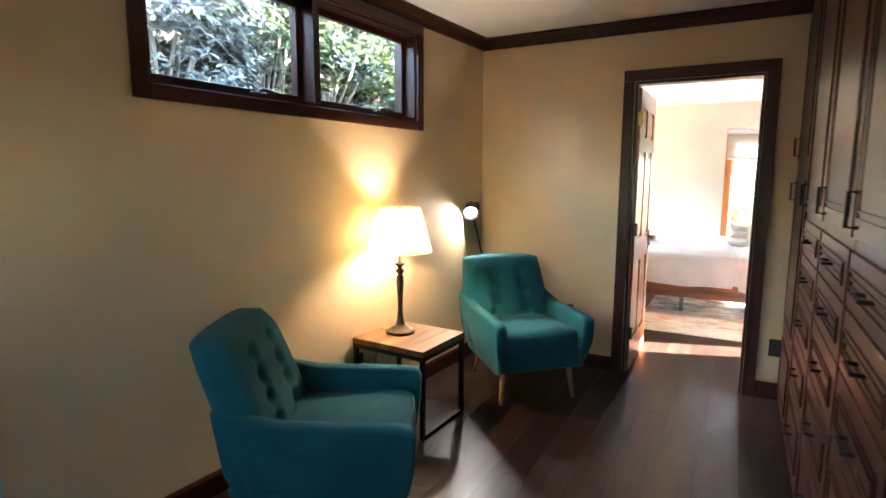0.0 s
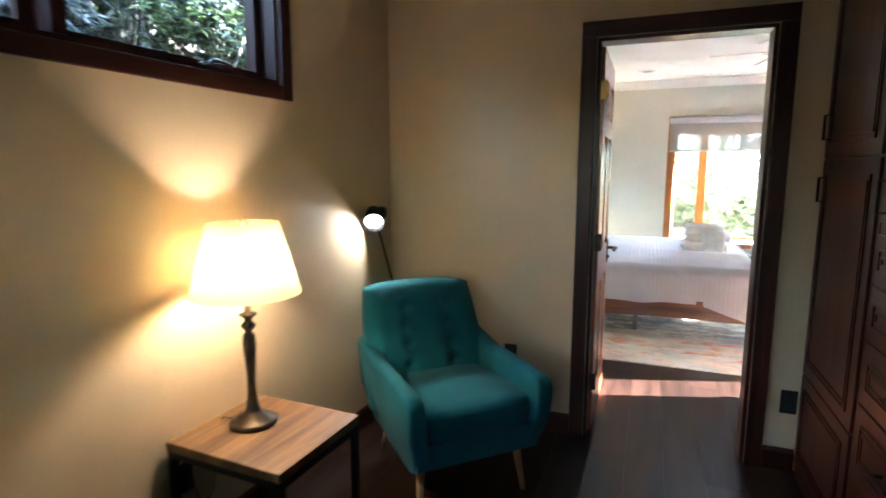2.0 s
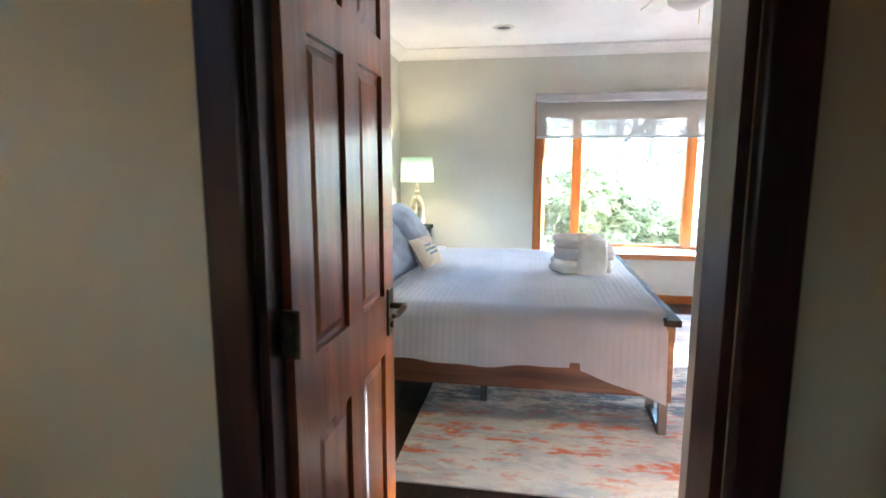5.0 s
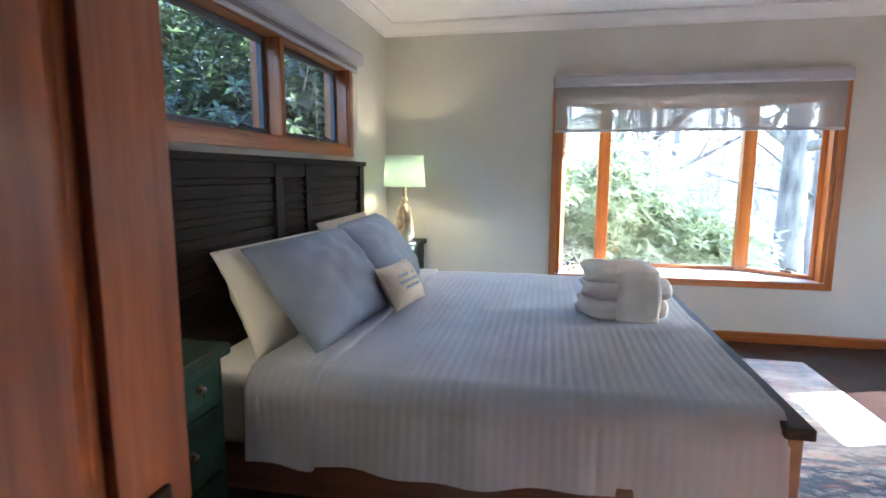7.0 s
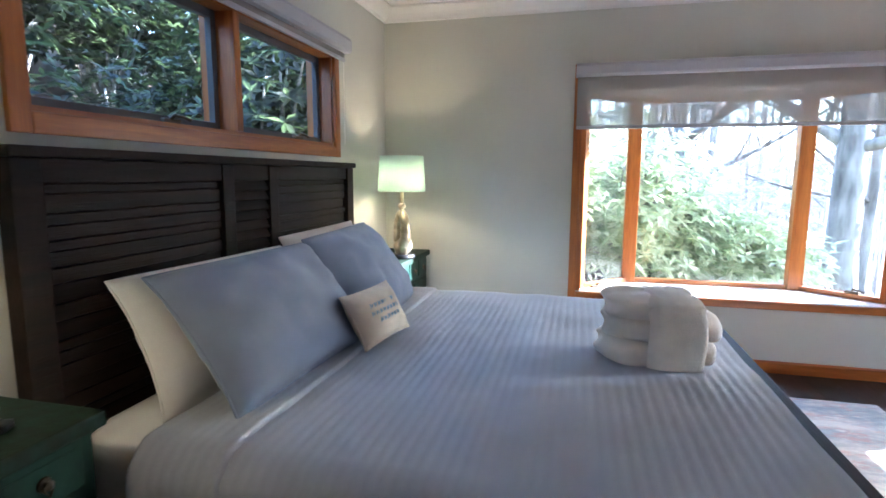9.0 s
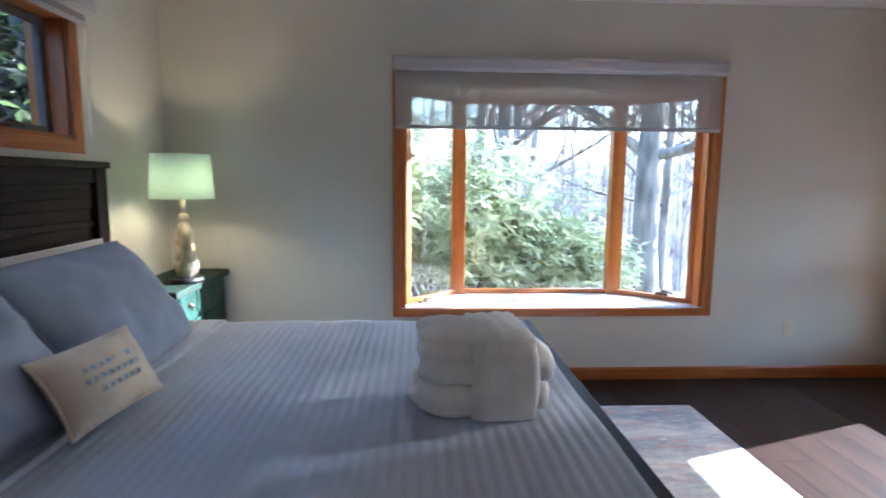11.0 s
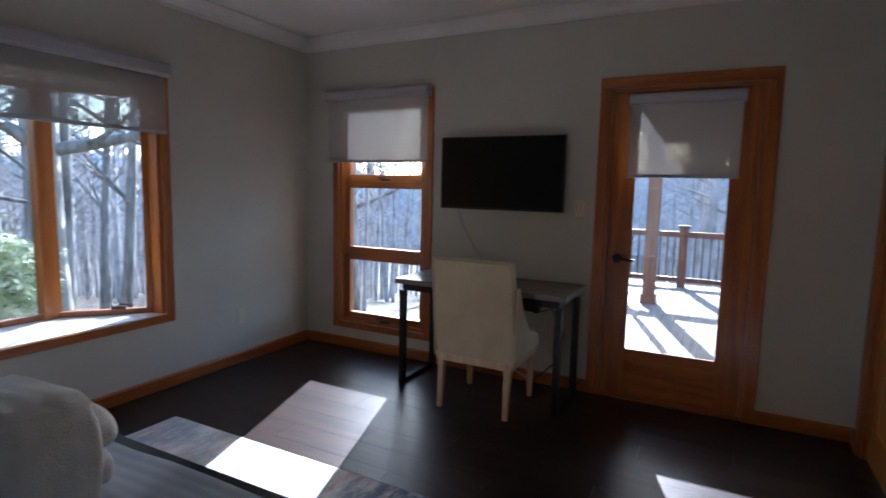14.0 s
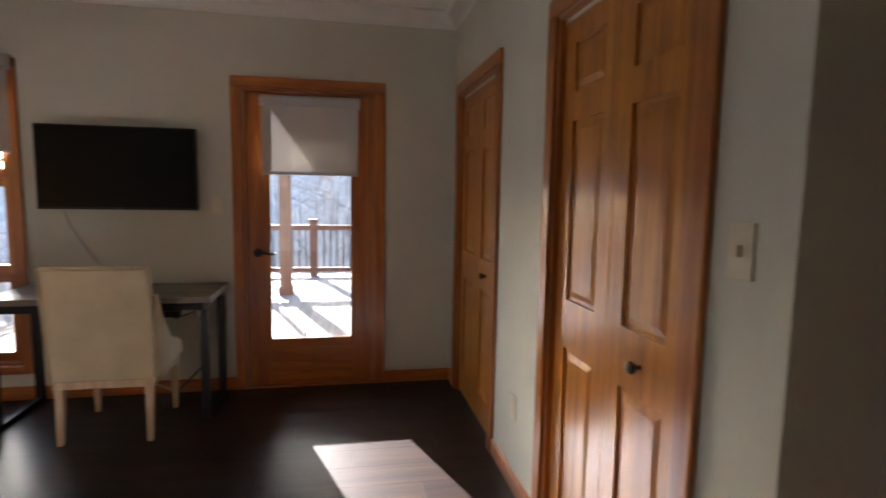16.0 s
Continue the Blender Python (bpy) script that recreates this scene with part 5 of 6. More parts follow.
def swirl_lamp(m):
    """Champagne ring lamp with a drum shade: the ring stands in the plane of local y and z."""
    c = thing("swirl_lamp", m, "lit champagne swirl-ring lamp with a mint drum shade", "table lamp", "bedside lamps")
    part("plinth", lathe([(0.085, 0.0), (0.09, 0.006), (0.09, 0.024), (0.08, 0.03), (0.0, 0.031)], 28), M_BLACK, c, "round black plinth", smooth=True)
    pts, rad = [], []
    for i in range(41):
        a = radians(-95 + 395 * i / 40)
        r = 0.098 - 0.030 * max(0, i - 28) / 12
        pts.append((0, r * math.cos(a), 0.175 + 1.4 * r * math.sin(a)))
        rad.append(0.027 + 0.016 * abs(math.cos(math.pi * i / 40)) + 0.014 * (max(0, i - 30) / 10))
    part("ring", tube(pts, rad, 14), M_CHAMPAGNE, c, "champagne leaf swirl ring", smooth=True)
    part("ball", soft_box((0.10, 0.14, 0.125), 6, 2.1, m=pose(0.014, -0.025, 0.095)), M_CHAMPAGNE, c, smooth=True)
    part("knuckle", soft_box((0.056, 0.056, 0.05), 5, 2.0, m=pose(0, 0, 0.362)), M_CHAMPAGNE, c, smooth=True)
    part("neck", lathe([(0.022, 0.325), (0.012, 0.345), (0.012, 0.39), (0.016, 0.395), (0.013, 0.46), (0.0, 0.462)], 14), M_CHAMPAGNE, c, smooth=True)
    part("shade", open_shade(0.165, 0.150, 0.465, 0.705), M_SHADE_GREEN, c, "glowing mint drum shade", smooth=True)
    part("harp", spider(0.148, 0.69), M_BRASS, c)
    part("finial", lathe([(0.004, 0.69), (0.012, 0.705), (0.008, 0.715), (0.0, 0.72)], 12), M_CHAMPAGNE, c, smooth=True)
    part("bulb", lathe([(0.0, 0.48), (0.016, 0.49), (0.03, 0.53), (0.02, 0.57), (0.0, 0.58)], 12), M_BULB, c, smooth=True)
    return c


swirl = swirl_lamp(pose(LX + 0.21, 5.93, 0.775))
copy_thing(swirl, pose(LX + 0.29, 8.83, 0.775, 0, 0, 32))
lamp_light("lamp_glow_near", (LX + 0.21, 5.93, 1.325), 1.15, (1.0, 0.74, 0.42), 0.03)
lamp_light("lamp_glow_far", (LX + 0.29, 8.83, 1.325), 2.8, (1.0, 0.72, 0.40), 0.03)
remote = thing("remote_control", pose(LX + 0.20, 6.13, 0.776, 0, 0, 25), "small black clock remote on the nightstand", "remote")
part("body", box((-0.05, -0.022, 0), (0.05, 0.022, 0.022), bevel=0.008), M_BLACK, remote)
part("keypad", box((-0.03, -0.014, 0.0225), (0.03, 0.014, 0.026), bevel=0.002), M_IRON, remote)

# television
tv = thing("television", pose(TX, 7.4855, 1.4855), "black flat television on the wall", "television")
part("mount", box((-0.05, -0.12, -0.1), (0.0, 0.12, 0.1)), M_BLACK, tv)
part("case", box((-0.085, -0.46, -0.2585), (-0.05, 0.46, 0.2585), bevel=0.006), M_BLACK, tv)
part("screen", box((-0.0875, -0.449, -0.243), (-0.0845, 0.449, 0.249)), M_TV, tv, "dark glossy screen")
part("logo_bar", box((-0.0868, -0.02, -0.254), (-0.085, 0.02, -0.249)), M_STEEL, tv)
tvcord = thing("tv_cord", Matrix(), "grey television cable hanging to the desk", "cable")
part("wire", tube([(TX - 0.02, 7.84, 1.25), (TX - 0.012, 7.80, 1.12), (TX - 0.012, 7.70, 0.95), (TX - 0.015, 7.60, 0.82), (TX - 0.015, 7.58, 0.30), (TX - 0.02, 7.45, 0.12), (TX - 0.03, 7.2, 0.012)], 0.007, 8), M_SHADE_BOX, tvcord)

# desk with metal sled legs
desk = thing("desk", Matrix(), "grey-brown wood desk on black metal sled legs", "desk")
part("desktop", box((2.32, 6.86, 0.715), (2.83, 8.055, 0.75), bevel=0.004), M_DESK, desk)
part("apron", box((2.36, 6.91, 0.665), (2.81, 8.01, 0.7149)), M_IRON, desk)
for y in (6.91, 8.01):
    for x in (2.365, 2.81):
        part("leg", box((x - 0.02, y - 0.02, 0.03), (x + 0.02, y + 0.02, 0.665)), M_IRON, desk)
    part("skid", box((2.345, y - 0.02, 0.0), (2.83, y + 0.02, 0.03)), M_IRON, desk)
cables = thing("cable_bundle", Matrix(), "dark power cables hanging under the desk", "cables")
part("wire", tube([(2.70, 7.3, 0.66), (2.66, 7.15, 0.55), (2.72, 7.05, 0.58), (2.78, 6.98, 0.40), (2.80, 7.02, 0.2), (2.82, 7.2, 0.012)], 0.006, 6), M_BLACK, cables)
part("adapter", box((2.64, 7.12, 0.56), (2.70, 7.24, 0.60), bevel=0.006), M_BLACK, cables)


def dining_chair(m):
    """Cream upholstered parsons chair that looks along local +x."""
    c = thing("desk_chair", m, "cream upholstered chair with pale oak legs at the desk", "chair")
    outline = [(-0.235, 0.32), (-0.25, 0.50), (-0.275, 0.75), (-0.305, 0.955), (-0.295, 0.965), (-0.245, 0.955), (-0.205, 0.75), (-0.175, 0.50), (-0.165, 0.45), (-0.165, 0.32)]
    bm = prism(outline, 1, -0.255, 0.255)
    bmesh.ops.bevel(bm, geom=bm.edges[:], offset=0.012, segments=2, affect="EDGES")
    part("backrest", bm, M_CREAM, c, "cream linen back with piped seams")
    part("seat", soft_box((0.47, 0.50, 0.13), 7, 8, m=pose(0.03, 0, 0.415)), M_CREAM, c, smooth=True)
    for s in (-1, 1):
        wing = prism([(-0.24, 0.36), (0.22, 0.36), (0.20, 0.44), (0.02, 0.50), (-0.10, 0.62), (-0.19, 0.80), (-0.25, 0.80)], 1, s * 0.252, s * 0.27)
        part("wing", wing, M_CREAM, c)
        part("piping", tube([(-0.245, s * 0.258, 0.33), (-0.262, s * 0.258, 0.52), (-0.285, s * 0.258, 0.75), (-0.31, s * 0.256, 0.958)], 0.005, 6), M_CREAM, c)
    part("seat_frame", box((-0.24, -0.25, 0.30), (0.24, 0.25, 0.345), bevel=0.005), M_PALE_LEG, c)
    for x, dx in ((-0.215, -0.03), (0.215, 0.0)):
        for y in (-0.22, 0.22):
            part("leg", tube([(x, y, 0.31), (x + dx, y, 0.0)], [0.03, 0.019], 4), M_PALE_LEG, c)
    return c


dining_chair(pose(2.37, 7.365, 0, 0, 0, 0))

# ceiling fan, vent
fan = thing("ceiling_fan", pose(0.22, 7.0, BZ), "white ceiling fan with a light bowl", "ceiling fan")
part("canopy", lathe([(0.065, 0.0), (0.07, -0.03), (0.03, -0.06), (0.0, -0.061)], 20), M_WHITE, fan, smooth=True)
part("rod", tube([(0, 0, -0.05), (0, 0, -0.12)], 0.012, 10), M_WHITE, fan)
part("motor", lathe([(0.0, -0.11), (0.08, -0.115), (0.105, -0.14), (0.105, -0.19), (0.07, -0.215), (0.0, -0.216)], 24), M_WHITE, fan, smooth=True)
part("light_bowl", lathe([(0.075, -0.215), (0.12, -0.235), (0.11, -0.28), (0.06, -0.315), (0.0, -0.325)], 24), M_WHITE, fan, "frosted white bowl", smooth=True)
part("pull_cord", tube([(0.06, 0, -0.26), (0.06, 0, -0.40)], 0.002, 6), M_BRASS, fan)
for k in range(5):
    b = part("blade", box((0.16, -0.062, -0.006), (0.60, 0.062, 0.004), bevel=0.004), M_WHITE, fan)
    b.matrix_local = Matrix.Rotation(radians(72 * k + 28), 4, "Z") @ pose(0, 0, -0.165, 10)
    ar = part("bracket", box((0.08, -0.02, -0.175), (0.20, 0.02, -0.165), bevel=0.003), M_WHITE, fan)
    ar.matrix_local = Matrix.Rotation(radians(72 * k + 28), 4, "Z")
vent = thing("ceiling_downlight", pose(-0.915, 8.512, BZ), "round recessed ceiling downlight with a white rim", "ceiling light")
part("rim", lathe([(0.095, 0.0), (0.095, -0.008), (0.07, -0.012), (0.066, 0.0)], 28), M_WHITE, vent, smooth=True)
part("baffle", lathe([(0.066, -0.001), (0.0, -0.002)], 24), M_GREY_METAL, vent, "grey recessed baffle")

# ---- outdoors ----


def ground_height(x, y):
    """Hillside: rises west of the house and falls away to the east and north."""
    east = max(0.0, x - 4.0)
    west = max(0.0, -3.4 - x)
    north = max(0.0, y - 11.0)
    h = -0.55 - 0.16 * east - 0.10 * north + 0.75 * min(west, 8.0) + 0.15 * max(0, west - 8.0)
    h = max(h, -26.0)
    return h + 0.25 * noise.noise(Vector((x * 0.2, y * 0.2, 0))) - (0.8 if -4.0 < x < 3.2 and -1.9 < y < 9.5 else 0)


bm = bmesh.new()
coords_x = sorted([-900, -400, -150, -80, -50] + [-36 + 1.5 * i for i in range(60)] + [60, 80, 120, 200, 400, 900])
coords_y = sorted([-900, -400, -150, -80, -40] + [-20 + 1.5 * i for i in range(54)] + [66, 80, 120, 200, 400, 900])
grid = [[bm.verts.new((x, y, ground_height(x, y))) for x in coords_x] for y in coords_y]
for j in range(len(coords_y) - 1):
    for i in range(len(coords_x) - 1):
        bm.faces.new((grid[j][i], grid[j][i + 1], grid[j + 1][i + 1], grid[j + 1][i]))
setting("ground", bm, M_GROUND, "wooded hillside covered with brown leaf litter", "ground", smooth=True)


# distant ridges; air haze is put into the far one's pale blue colour
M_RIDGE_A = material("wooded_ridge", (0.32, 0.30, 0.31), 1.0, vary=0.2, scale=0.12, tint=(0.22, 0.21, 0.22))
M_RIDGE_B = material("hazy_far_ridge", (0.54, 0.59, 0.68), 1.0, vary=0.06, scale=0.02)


def ridge(name, dist, base, high, mat, seed, a0, a1):
    bm = bmesh.new()
    n = 90
    low, top = [], []
    for i in range(n + 1):
        a = radians(a0 + (a1 - a0) * i / n)
        h = base + high * (0.6 + 0.5 * noise.noise(Vector((i * 0.06, seed, 0))) + 0.15 * noise.noise(Vector((i * 0.3, seed, 3))))
        d2 = dist * 1.25
        low.append(bm.verts.new((dist * math.cos(a), dist * math.sin(a) + 6, base - 60)))
        top.append(bm.verts.new((d2 * math.cos(a), d2 * math.sin(a) + 6, h)))
    for i in range(n):
        bm.faces.new((low[i], low[i + 1], top[i + 1], top[i]))
    return setting(name, bm, mat, "hazy blue wooded mountain ridge", "backdrop")


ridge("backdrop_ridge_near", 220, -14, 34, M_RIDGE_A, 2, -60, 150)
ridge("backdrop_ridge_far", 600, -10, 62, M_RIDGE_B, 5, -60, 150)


def branch(bm, p, way, length, radius, depth, rnd):
    """A crooked limb that forks."""
    pts, rad = [p], [radius]
    n = 5
    d = way.normalized()
    for i in range(1, n + 1):
        d = (d + Vector((rnd.uniform(-0.16, 0.16), rnd.uniform(-0.16, 0.16), rnd.uniform(-0.05, 0.12)))).normalized()
        pts.append(pts[-1] + d * length / n)
        rad.append(radius * (1 - 0.62 * i / n))
    tube(pts, rad, 8 if radius > 0.06 else (5 if radius > 0.02 else 3), bm)
    if depth:
        for k in range(rnd.randint(3, 5)):
            i = rnd.randint(1 if depth < 3 else 2, n)
            a = rnd.uniform(0, 2 * math.pi)
            w = (d * 0.7 + Vector((math.cos(a), math.sin(a), rnd.uniform(0.0, 0.6)))).normalized()
            branch(bm, pts[i], w, length * rnd.uniform(0.35, 0.6), rad[i] * 0.6, depth - 1, rnd)


def bare_tree(x, y, height, radius, seed, depth=3, group="bare trees"):
    rnd = random.Random(seed)
    z = ground_height(x, y) - 0.2
    t = thing("tree", pose(x, y, z), "leafless winter tree with a grey trunk", "tree", group)
    trunk = bmesh.new()
    pts = [Vector((0, 0, 0))]
    d = Vector((rnd.uniform(-0.06, 0.06), rnd.uniform(-0.06, 0.06), 1))
    rad = [radius * 1.25]
    n = 9
    for i in range(1, n + 1):
        d = (d + Vector((rnd.uniform(-0.05, 0.05), rnd.uniform(-0.05, 0.05), 0.05))).normalized()
        pts.append(pts[-1] + d * height / n)
        rad.append(radius * (1 - 0.75 * i / n))
    tube(pts, rad, 12, trunk)
    part("trunk", trunk, M_BARK, t, smooth=True)
    limbs = bmesh.new()
    for i in range(2, n + 1):
        for k in range(rnd.randint(1, 3)):
            a = rnd.uniform(0, 2 * math.pi)
            branch(limbs, pts[i], Vector((math.cos(a), math.sin(a), rnd.uniform(0.15, 0.8))), height * rnd.uniform(0.14, 0.26), rad[i] * 0.5, depth - 1, rnd)
    part("limbs", limbs, M_BARK, t, smooth=True)
    return t


for k, (x, y, h, r) in enumerate(((2.95, 13.6, 12, 0.21), (3.5, 14.4, 9, 0.09), (1.35, 15.5, 14, 0.15), (0.75, 18.0, 15, 0.16), (0.1, 17.5, 13, 0.13), (2.0, 20.0, 14, 0.14), (-0.9, 16.5, 12, 0.11),
                                  (4.6, 17.5, 14, 0.15), (5.6, 14.0, 12, 0.13), (7.4, 13.4, 13, 0.16), (9.0, 14.5, 13, 0.14), (6.9, 18.5, 13, 0.13), (11.5, 15.2, 14, 0.15), (12.5, 16.0, 14, 0.14),
                                  (3.2, 23.0, 15, 0.16), (-2.5, 20.0, 14, 0.15), (15.0, 5.0, 13, 0.13), (17.5, 4.0, 13, 0.13), (8.5, 22.0, 14, 0.14)  )):
    bare_tree(x, y, h, r, 100 + k, depth=3 if k < 12 else 2)


def far_woods():
    """Thin trunks and twigs of the woods down the slope, too many to count."""
    rnd = random.Random(7)
    bm = bmesh.new()
    for k in range(1100):
        a = radians(rnd.uniform(-25, 125))
        d = rnd.uniform(11 if k % 5 == 0 else 24, 75)
        x, y = d * math.cos(a) + 1, d * math.sin(a) + 7
        lane = y - 0.325 * (x - 2.86)
        if (x < 9.5 and y < 20) or (x < 38 and 4.5 < lane < 10.2):
            continue
        z = ground_height(x, y)
        h, r = rnd.uniform(7, 14), rnd.uniform(0.05, 0.16)
        top = Vector((x + rnd.uniform(-0.7, 0.7), y + rnd.uniform(-0.7, 0.7), z + h))
        tube([(x, y, z - 0.3), top], [r, r * 0.3], 5, bm)
        for i in range(24):
            f = rnd.uniform(0.3, 0.98)
            p = Vector((x, y, z)).lerp(top, f)
            b = rnd.uniform(0, 6.28)
            q = p + Vector((math.cos(b), math.sin(b), rnd.uniform(0.3, 1.0))) * rnd.uniform(0.8, 2.4)
            tube([p, q], [r * 0.3, 0.008], 3, bm)
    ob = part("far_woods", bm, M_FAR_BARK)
    return tagged(ob, "leafless woods down the slope", "woods", kind="stuff")


far_woods()


def shrub(name, centre, size, leaves, seed, leaf=0.11, mat=M_LEAF, label="dense evergreen rhododendron with glossy leaves"):
    """Evergreen shrub: crooked stems and whorls of long leaves over an uneven outline."""
    rnd = random.Random(seed)
    x, y = centre
    z = ground_height(x, y)
    s = thing(name, pose(x, y, z), label, "shrub", "rhododendrons")
    stems = bmesh.new()
    tips = []
    for k in range(16):
        a = rnd.uniform(0, 6.28)
        out = Vector((math.cos(a) * size[0] * rnd.uniform(0.2, 0.8), math.sin(a) * size[1] * rnd.uniform(0.2, 0.8), size[2] * rnd.uniform(0.5, 0.95)))
        mid = out * 0.5 + Vector((rnd.uniform(-0.2, 0.2), rnd.uniform(-0.2, 0.2), 0.1))
        tube([(0, 0, 0), mid, out], [0.035, 0.022, 0.008], 5, stems)
        tips += [mid, out]
    part("stems", stems, M_BARK, s)
    verts, faces = [], []
    whorls = leaves // 7
    for k in range(whorls):
        u = Vector((rnd.gauss(0, 1), rnd.gauss(0, 1), rnd.gauss(0, 1))).normalized()
        rr = rnd.uniform(0.45, 1.0) ** 0.5
        bump = 1 + 0.28 * noise.noise(Vector((u.x * 2.2 + seed, u.y * 2.2, u.z * 2.2)))
        c = Vector((u.x * size[0], u.y * size[1], abs(u.z) * size[2] * 0.55 + size[2] * 0.42 + u.z * 0.1 * size[2])) * rr * bump
        if c.z < 0.05:
            c.z = rnd.uniform(0.05, 0.4)
        axis = (u * 0.5 + Vector((rnd.uniform(-0.5, 0.5), rnd.uniform(-0.5, 0.5), 0.9))).normalized()
        side = axis.orthogonal().normalized()
        other = axis.cross(side)
        for j in range(7):
            a = 6.28 * j / 7 + rnd.uniform(-0.3, 0.3)
            out = (side * math.cos(a) + other * math.sin(a)) * 0.9 + axis * rnd.uniform(-0.25, 0.45)
            out.normalize()
            w = out.cross(axis).normalized() * leaf * 0.17
            ln = leaf * rnd.uniform(0.7, 1.25)
            droop = Vector((0, 0, -0.12 * ln))
            i = len(verts)
            verts += [c, c + out * ln * 0.45 + w, c + out * ln + droop, c + out * ln * 0.45 - w]
            faces.append((i, i + 1, i + 2, i + 3))
    me = bpy.data.meshes.new("leaves")
    me.from_pydata([tuple(v) for v in verts], [], faces)
    me.materials.append(mat)
    ob = new("leaves", me)
    ob.parent = s
    return s


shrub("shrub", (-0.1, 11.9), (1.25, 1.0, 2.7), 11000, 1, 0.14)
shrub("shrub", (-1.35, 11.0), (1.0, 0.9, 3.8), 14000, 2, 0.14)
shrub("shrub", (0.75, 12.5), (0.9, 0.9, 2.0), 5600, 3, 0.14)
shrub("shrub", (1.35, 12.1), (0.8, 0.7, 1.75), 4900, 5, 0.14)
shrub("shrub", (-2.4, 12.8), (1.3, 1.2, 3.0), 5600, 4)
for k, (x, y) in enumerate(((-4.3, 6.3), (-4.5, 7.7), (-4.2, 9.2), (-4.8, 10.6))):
    shrub("shrub", (x, y), (0.9, 1.0, 2.3), 7000, 10 + k, mat=M_DARKENED_LEAF)
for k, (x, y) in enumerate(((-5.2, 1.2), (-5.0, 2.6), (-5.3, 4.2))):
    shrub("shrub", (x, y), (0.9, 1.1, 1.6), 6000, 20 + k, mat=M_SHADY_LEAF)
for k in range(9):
    shrub("shrub", (-6.4 - 0.25 * (k % 3), -0.6 + 1.7 * k), (1.2, 1.35, 2.8), 6000, 40 + k, 0.15, mat=M_SHADY_LEAF if k < 4 else M_DARKENED_LEAF)
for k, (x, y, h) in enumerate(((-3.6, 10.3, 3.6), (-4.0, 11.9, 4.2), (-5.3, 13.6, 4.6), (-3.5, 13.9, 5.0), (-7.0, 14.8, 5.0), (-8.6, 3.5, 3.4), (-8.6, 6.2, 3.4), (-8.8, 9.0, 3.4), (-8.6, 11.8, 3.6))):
    shrub("shrub", (x, y), (1.3, 1.35, h), 6000, 60 + k, 0.15, mat=M_DARKENED_LEAF)
for k, (x, y) in enumerate(((-7.5, 3.0), (-8.0, 6.5), (-7.0, 9.5), (-9.0, 0.5), (-6.5, -1.5), (-7.0, 13.0))):
    bare_tree(x, y, 9, 0.10, 300 + k, depth=3)

# deck with its railing
deck = thing("deck", Matrix(), "weathered grey deck outside the glass door", "deck", kind="structure")
part("deck_frame", box((TX + 0.18, 3.0, -0.30), (8.3, 8.4, -0.075)), M_RAILWOOD, deck)
for k in range(39):
    y0 = 3.0 + k * 0.139
    part("board", box((TX + 0.17, y0, -0.074), (8.35, y0 + 0.133, -0.045)), M_DECK, deck)
rail = thing("deck_railing", Matrix(), "red-brown wooden deck railing with thin black balusters", "railing")
for x, y in ((8.1, 4.6), (8.1, 6.56), (8.1, 8.3), (6.55, 8.3)):
    part("post", box((x - 0.06, y - 0.06, -0.045), (x + 0.06, y + 0.06, 0.86), bevel=0.006), M_RAILWOOD, rail)
    part("post_cap", box((x - 0.08, y - 0.08, 0.86), (x + 0.08, y + 0.08, 0.895), bevel=0.008), M_RAILWOOD, rail)
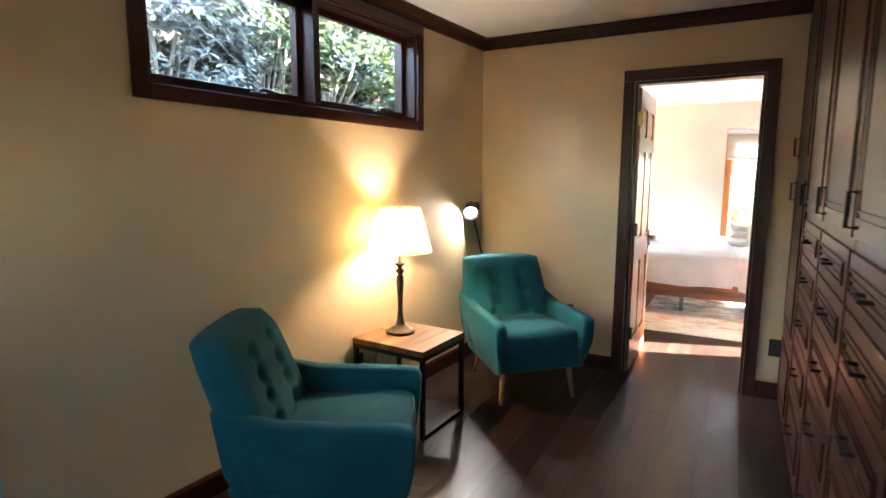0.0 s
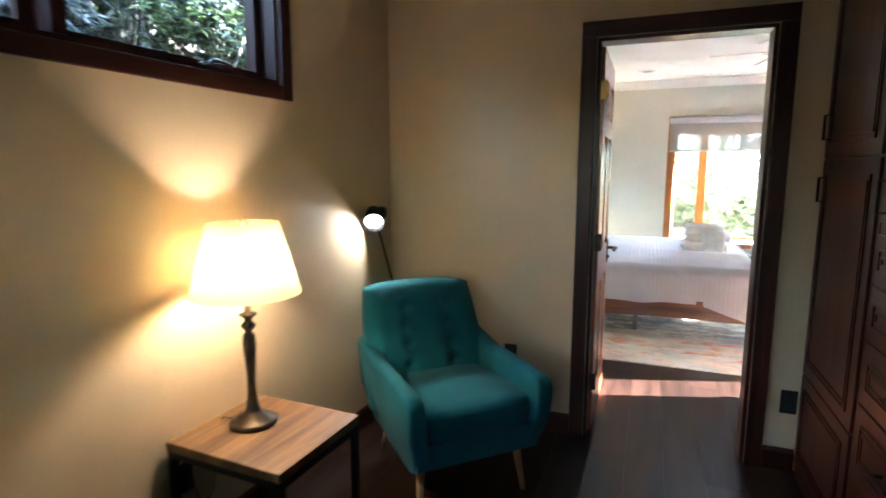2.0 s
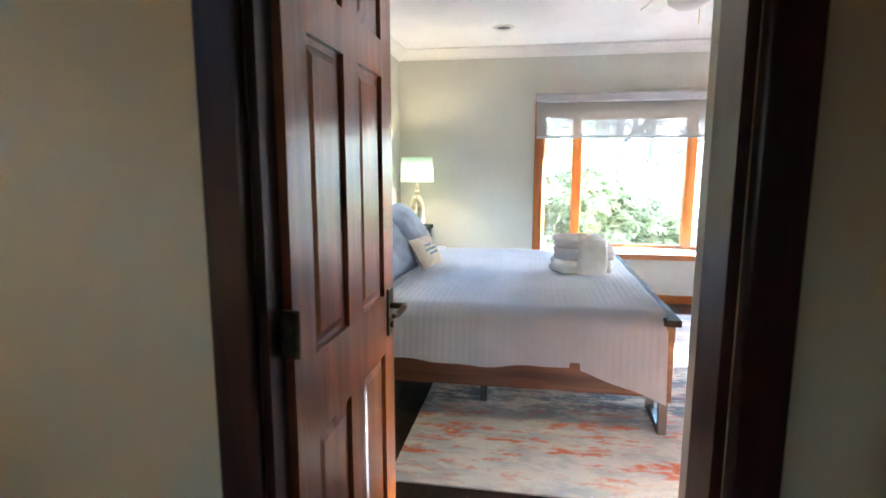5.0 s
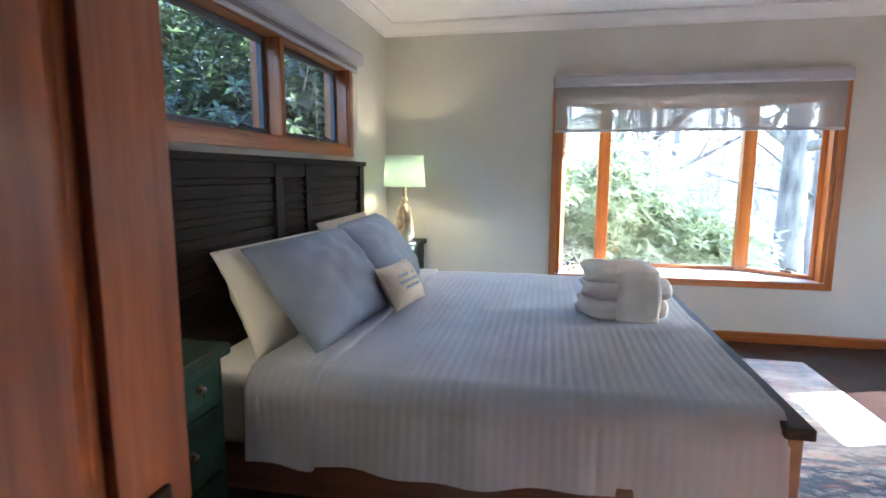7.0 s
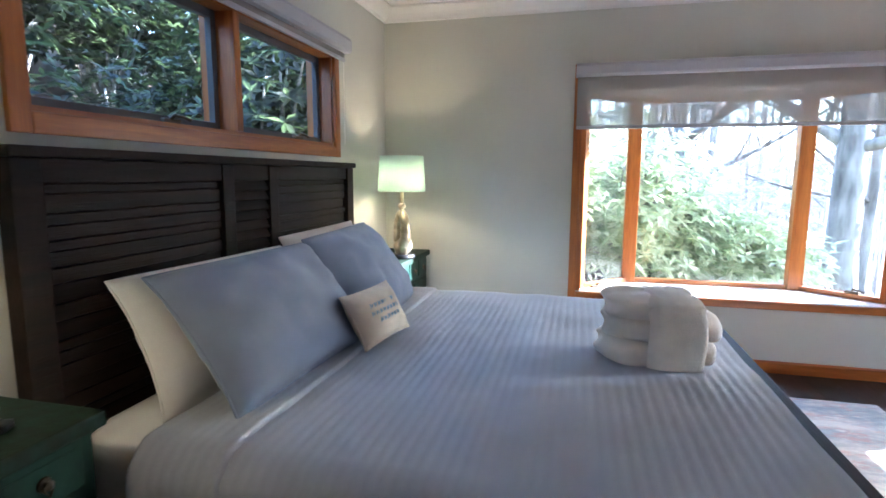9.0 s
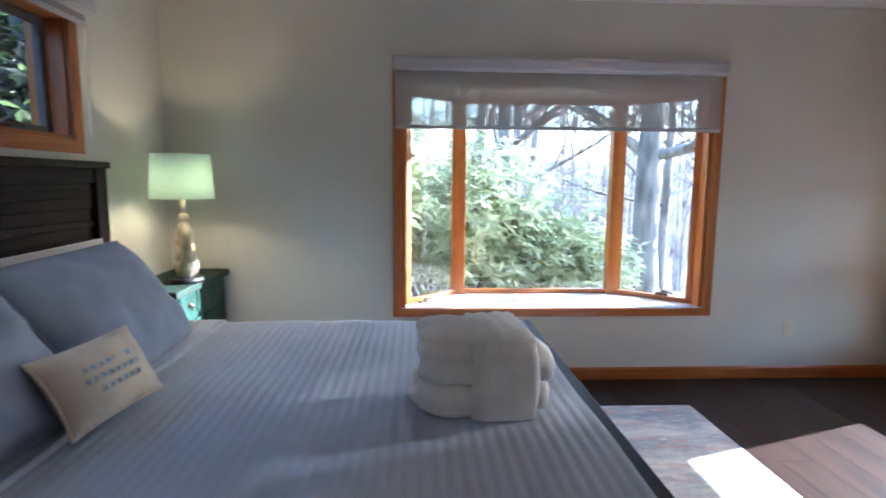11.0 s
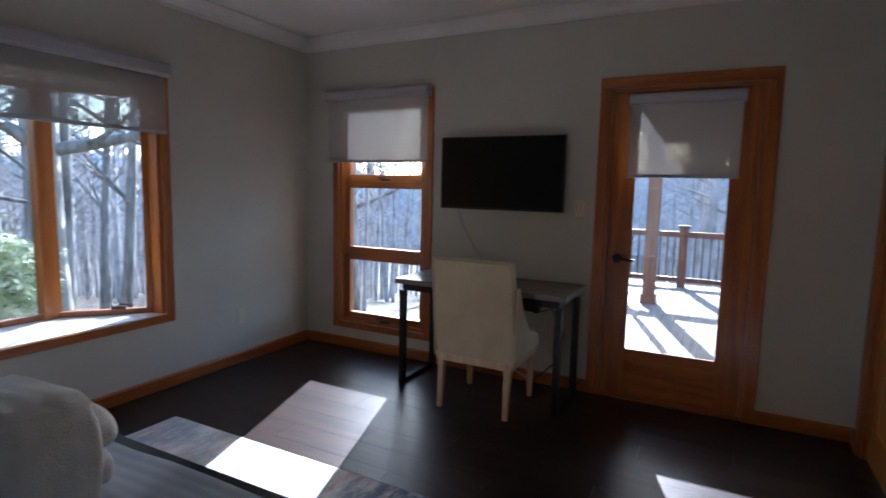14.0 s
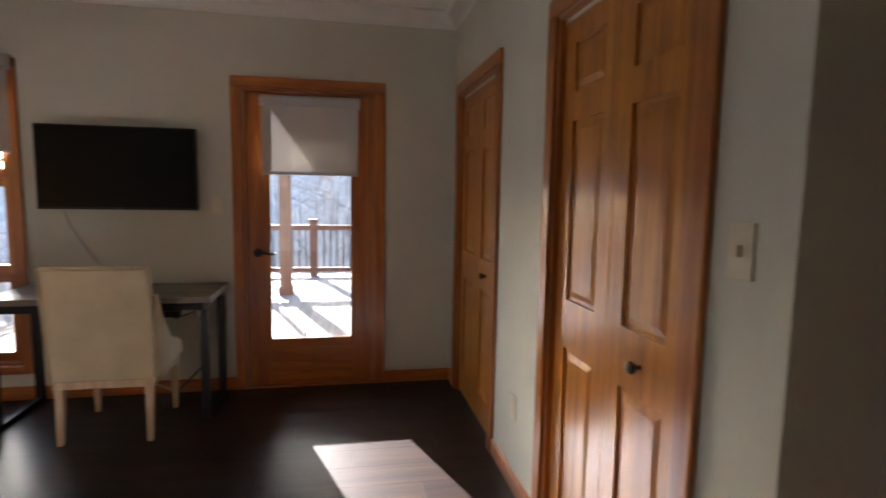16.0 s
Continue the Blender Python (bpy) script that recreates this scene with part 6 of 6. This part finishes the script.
for y0, y1 in ((3.0, 4.54), (4.66, 6.50), (6.62, 8.24)):
    part("rail", box((8.05, y0, 0.715), (8.15, y1, 0.80), bevel=0.006), M_RAILWOOD, rail)
    part("rail", box((8.06, y0, 0.03), (8.14, y1, 0.10), bevel=0.006), M_RAILWOOD, rail)
    n = int((y1 - y0) / 0.105)
    for k in range(n):
        y = y0 + 0.06 + k * (y1 - y0 - 0.06) / n
        part("baluster", tube([(8.1, y, 0.10), (8.1, y, 0.715)], 0.009, 6), M_IRON, rail)
post = thing("porch_post", pose(6.55, 6.85, -0.045), "red-brown square porch post on the deck", "post")
part("shaft", box((-0.075, -0.075, 0.0), (0.075, 0.075, 2.045), bevel=0.006), M_RAILWOOD, post)
part("foot", box((-0.095, -0.095, 0.0), (0.095, 0.095, 0.12), bevel=0.006), M_RAILWOOD, post)
roof_over = thing("porch_roof", Matrix(), "red-brown porch roof over the deck door", "porch roof", kind="structure")
part("beam", box((6.47, 2.9, 2.0), (6.63, 7.0, 2.22), bevel=0.006), M_RAILWOOD, roof_over)
part("deck_roof", prism([(TX + 0.17, 2.62), (6.95, 2.2), (6.95, 2.27), (TX + 0.17, 2.69)], 1, 2.8, 7.1), M_RAILWOOD, roof_over)
for k in range(7):
    part("rafter", prism([(TX + 0.17, 2.52), (6.9, 2.11), (6.9, 2.204), (TX + 0.17, 2.619)], 1, 2.95 + 0.66 * k, 2.99 + 0.66 * k), M_RAILWOOD, roof_over)
pipe = thing("downpipe", pose(6.45, 7.15, -0.045), "grey metal downpipe beside the porch post", "pipe")
part("tube", tube([(0, 0, 0), (0, 0, 2.6)], 0.04, 10), M_STEEL, pipe)

# ---- floor planks, one by one ----
floor = thing("floor", Matrix(), "dark brown wood plank floor", "floor", kind="structure")
plank_bm = box((-0.0898, -0.6096, -0.013), (0.0898, 0.6096, 0.0), bevel=0.0004, segments=1)
plank_mesh = bpy.data.meshes.new("plank")
plank_bm.to_mesh(plank_mesh)
plank_bm.free()
plank_mesh.materials.append(M_FLOOR)
for i in range(31):
    x = -2.57 + 0.18 * i
    shift = (0.37 * i) % 1.0
    for k in range(10):
        y = -1.4 - 1.22 * shift + 1.22 * k + 0.61
        low, high = y - 0.61, min(y + 0.61, BY + 0.01)
        if high - low < 0.05 or (x > 0.5 and y < 4.0) or (x < -2.2 and y > 4.5):
            continue
        ob = new("plank", plank_mesh)
        ob.location = (x, (low + high) / 2, 0)
        ob.scale = (1, (high - low) / 1.22, 1)
        ob.parent = floor
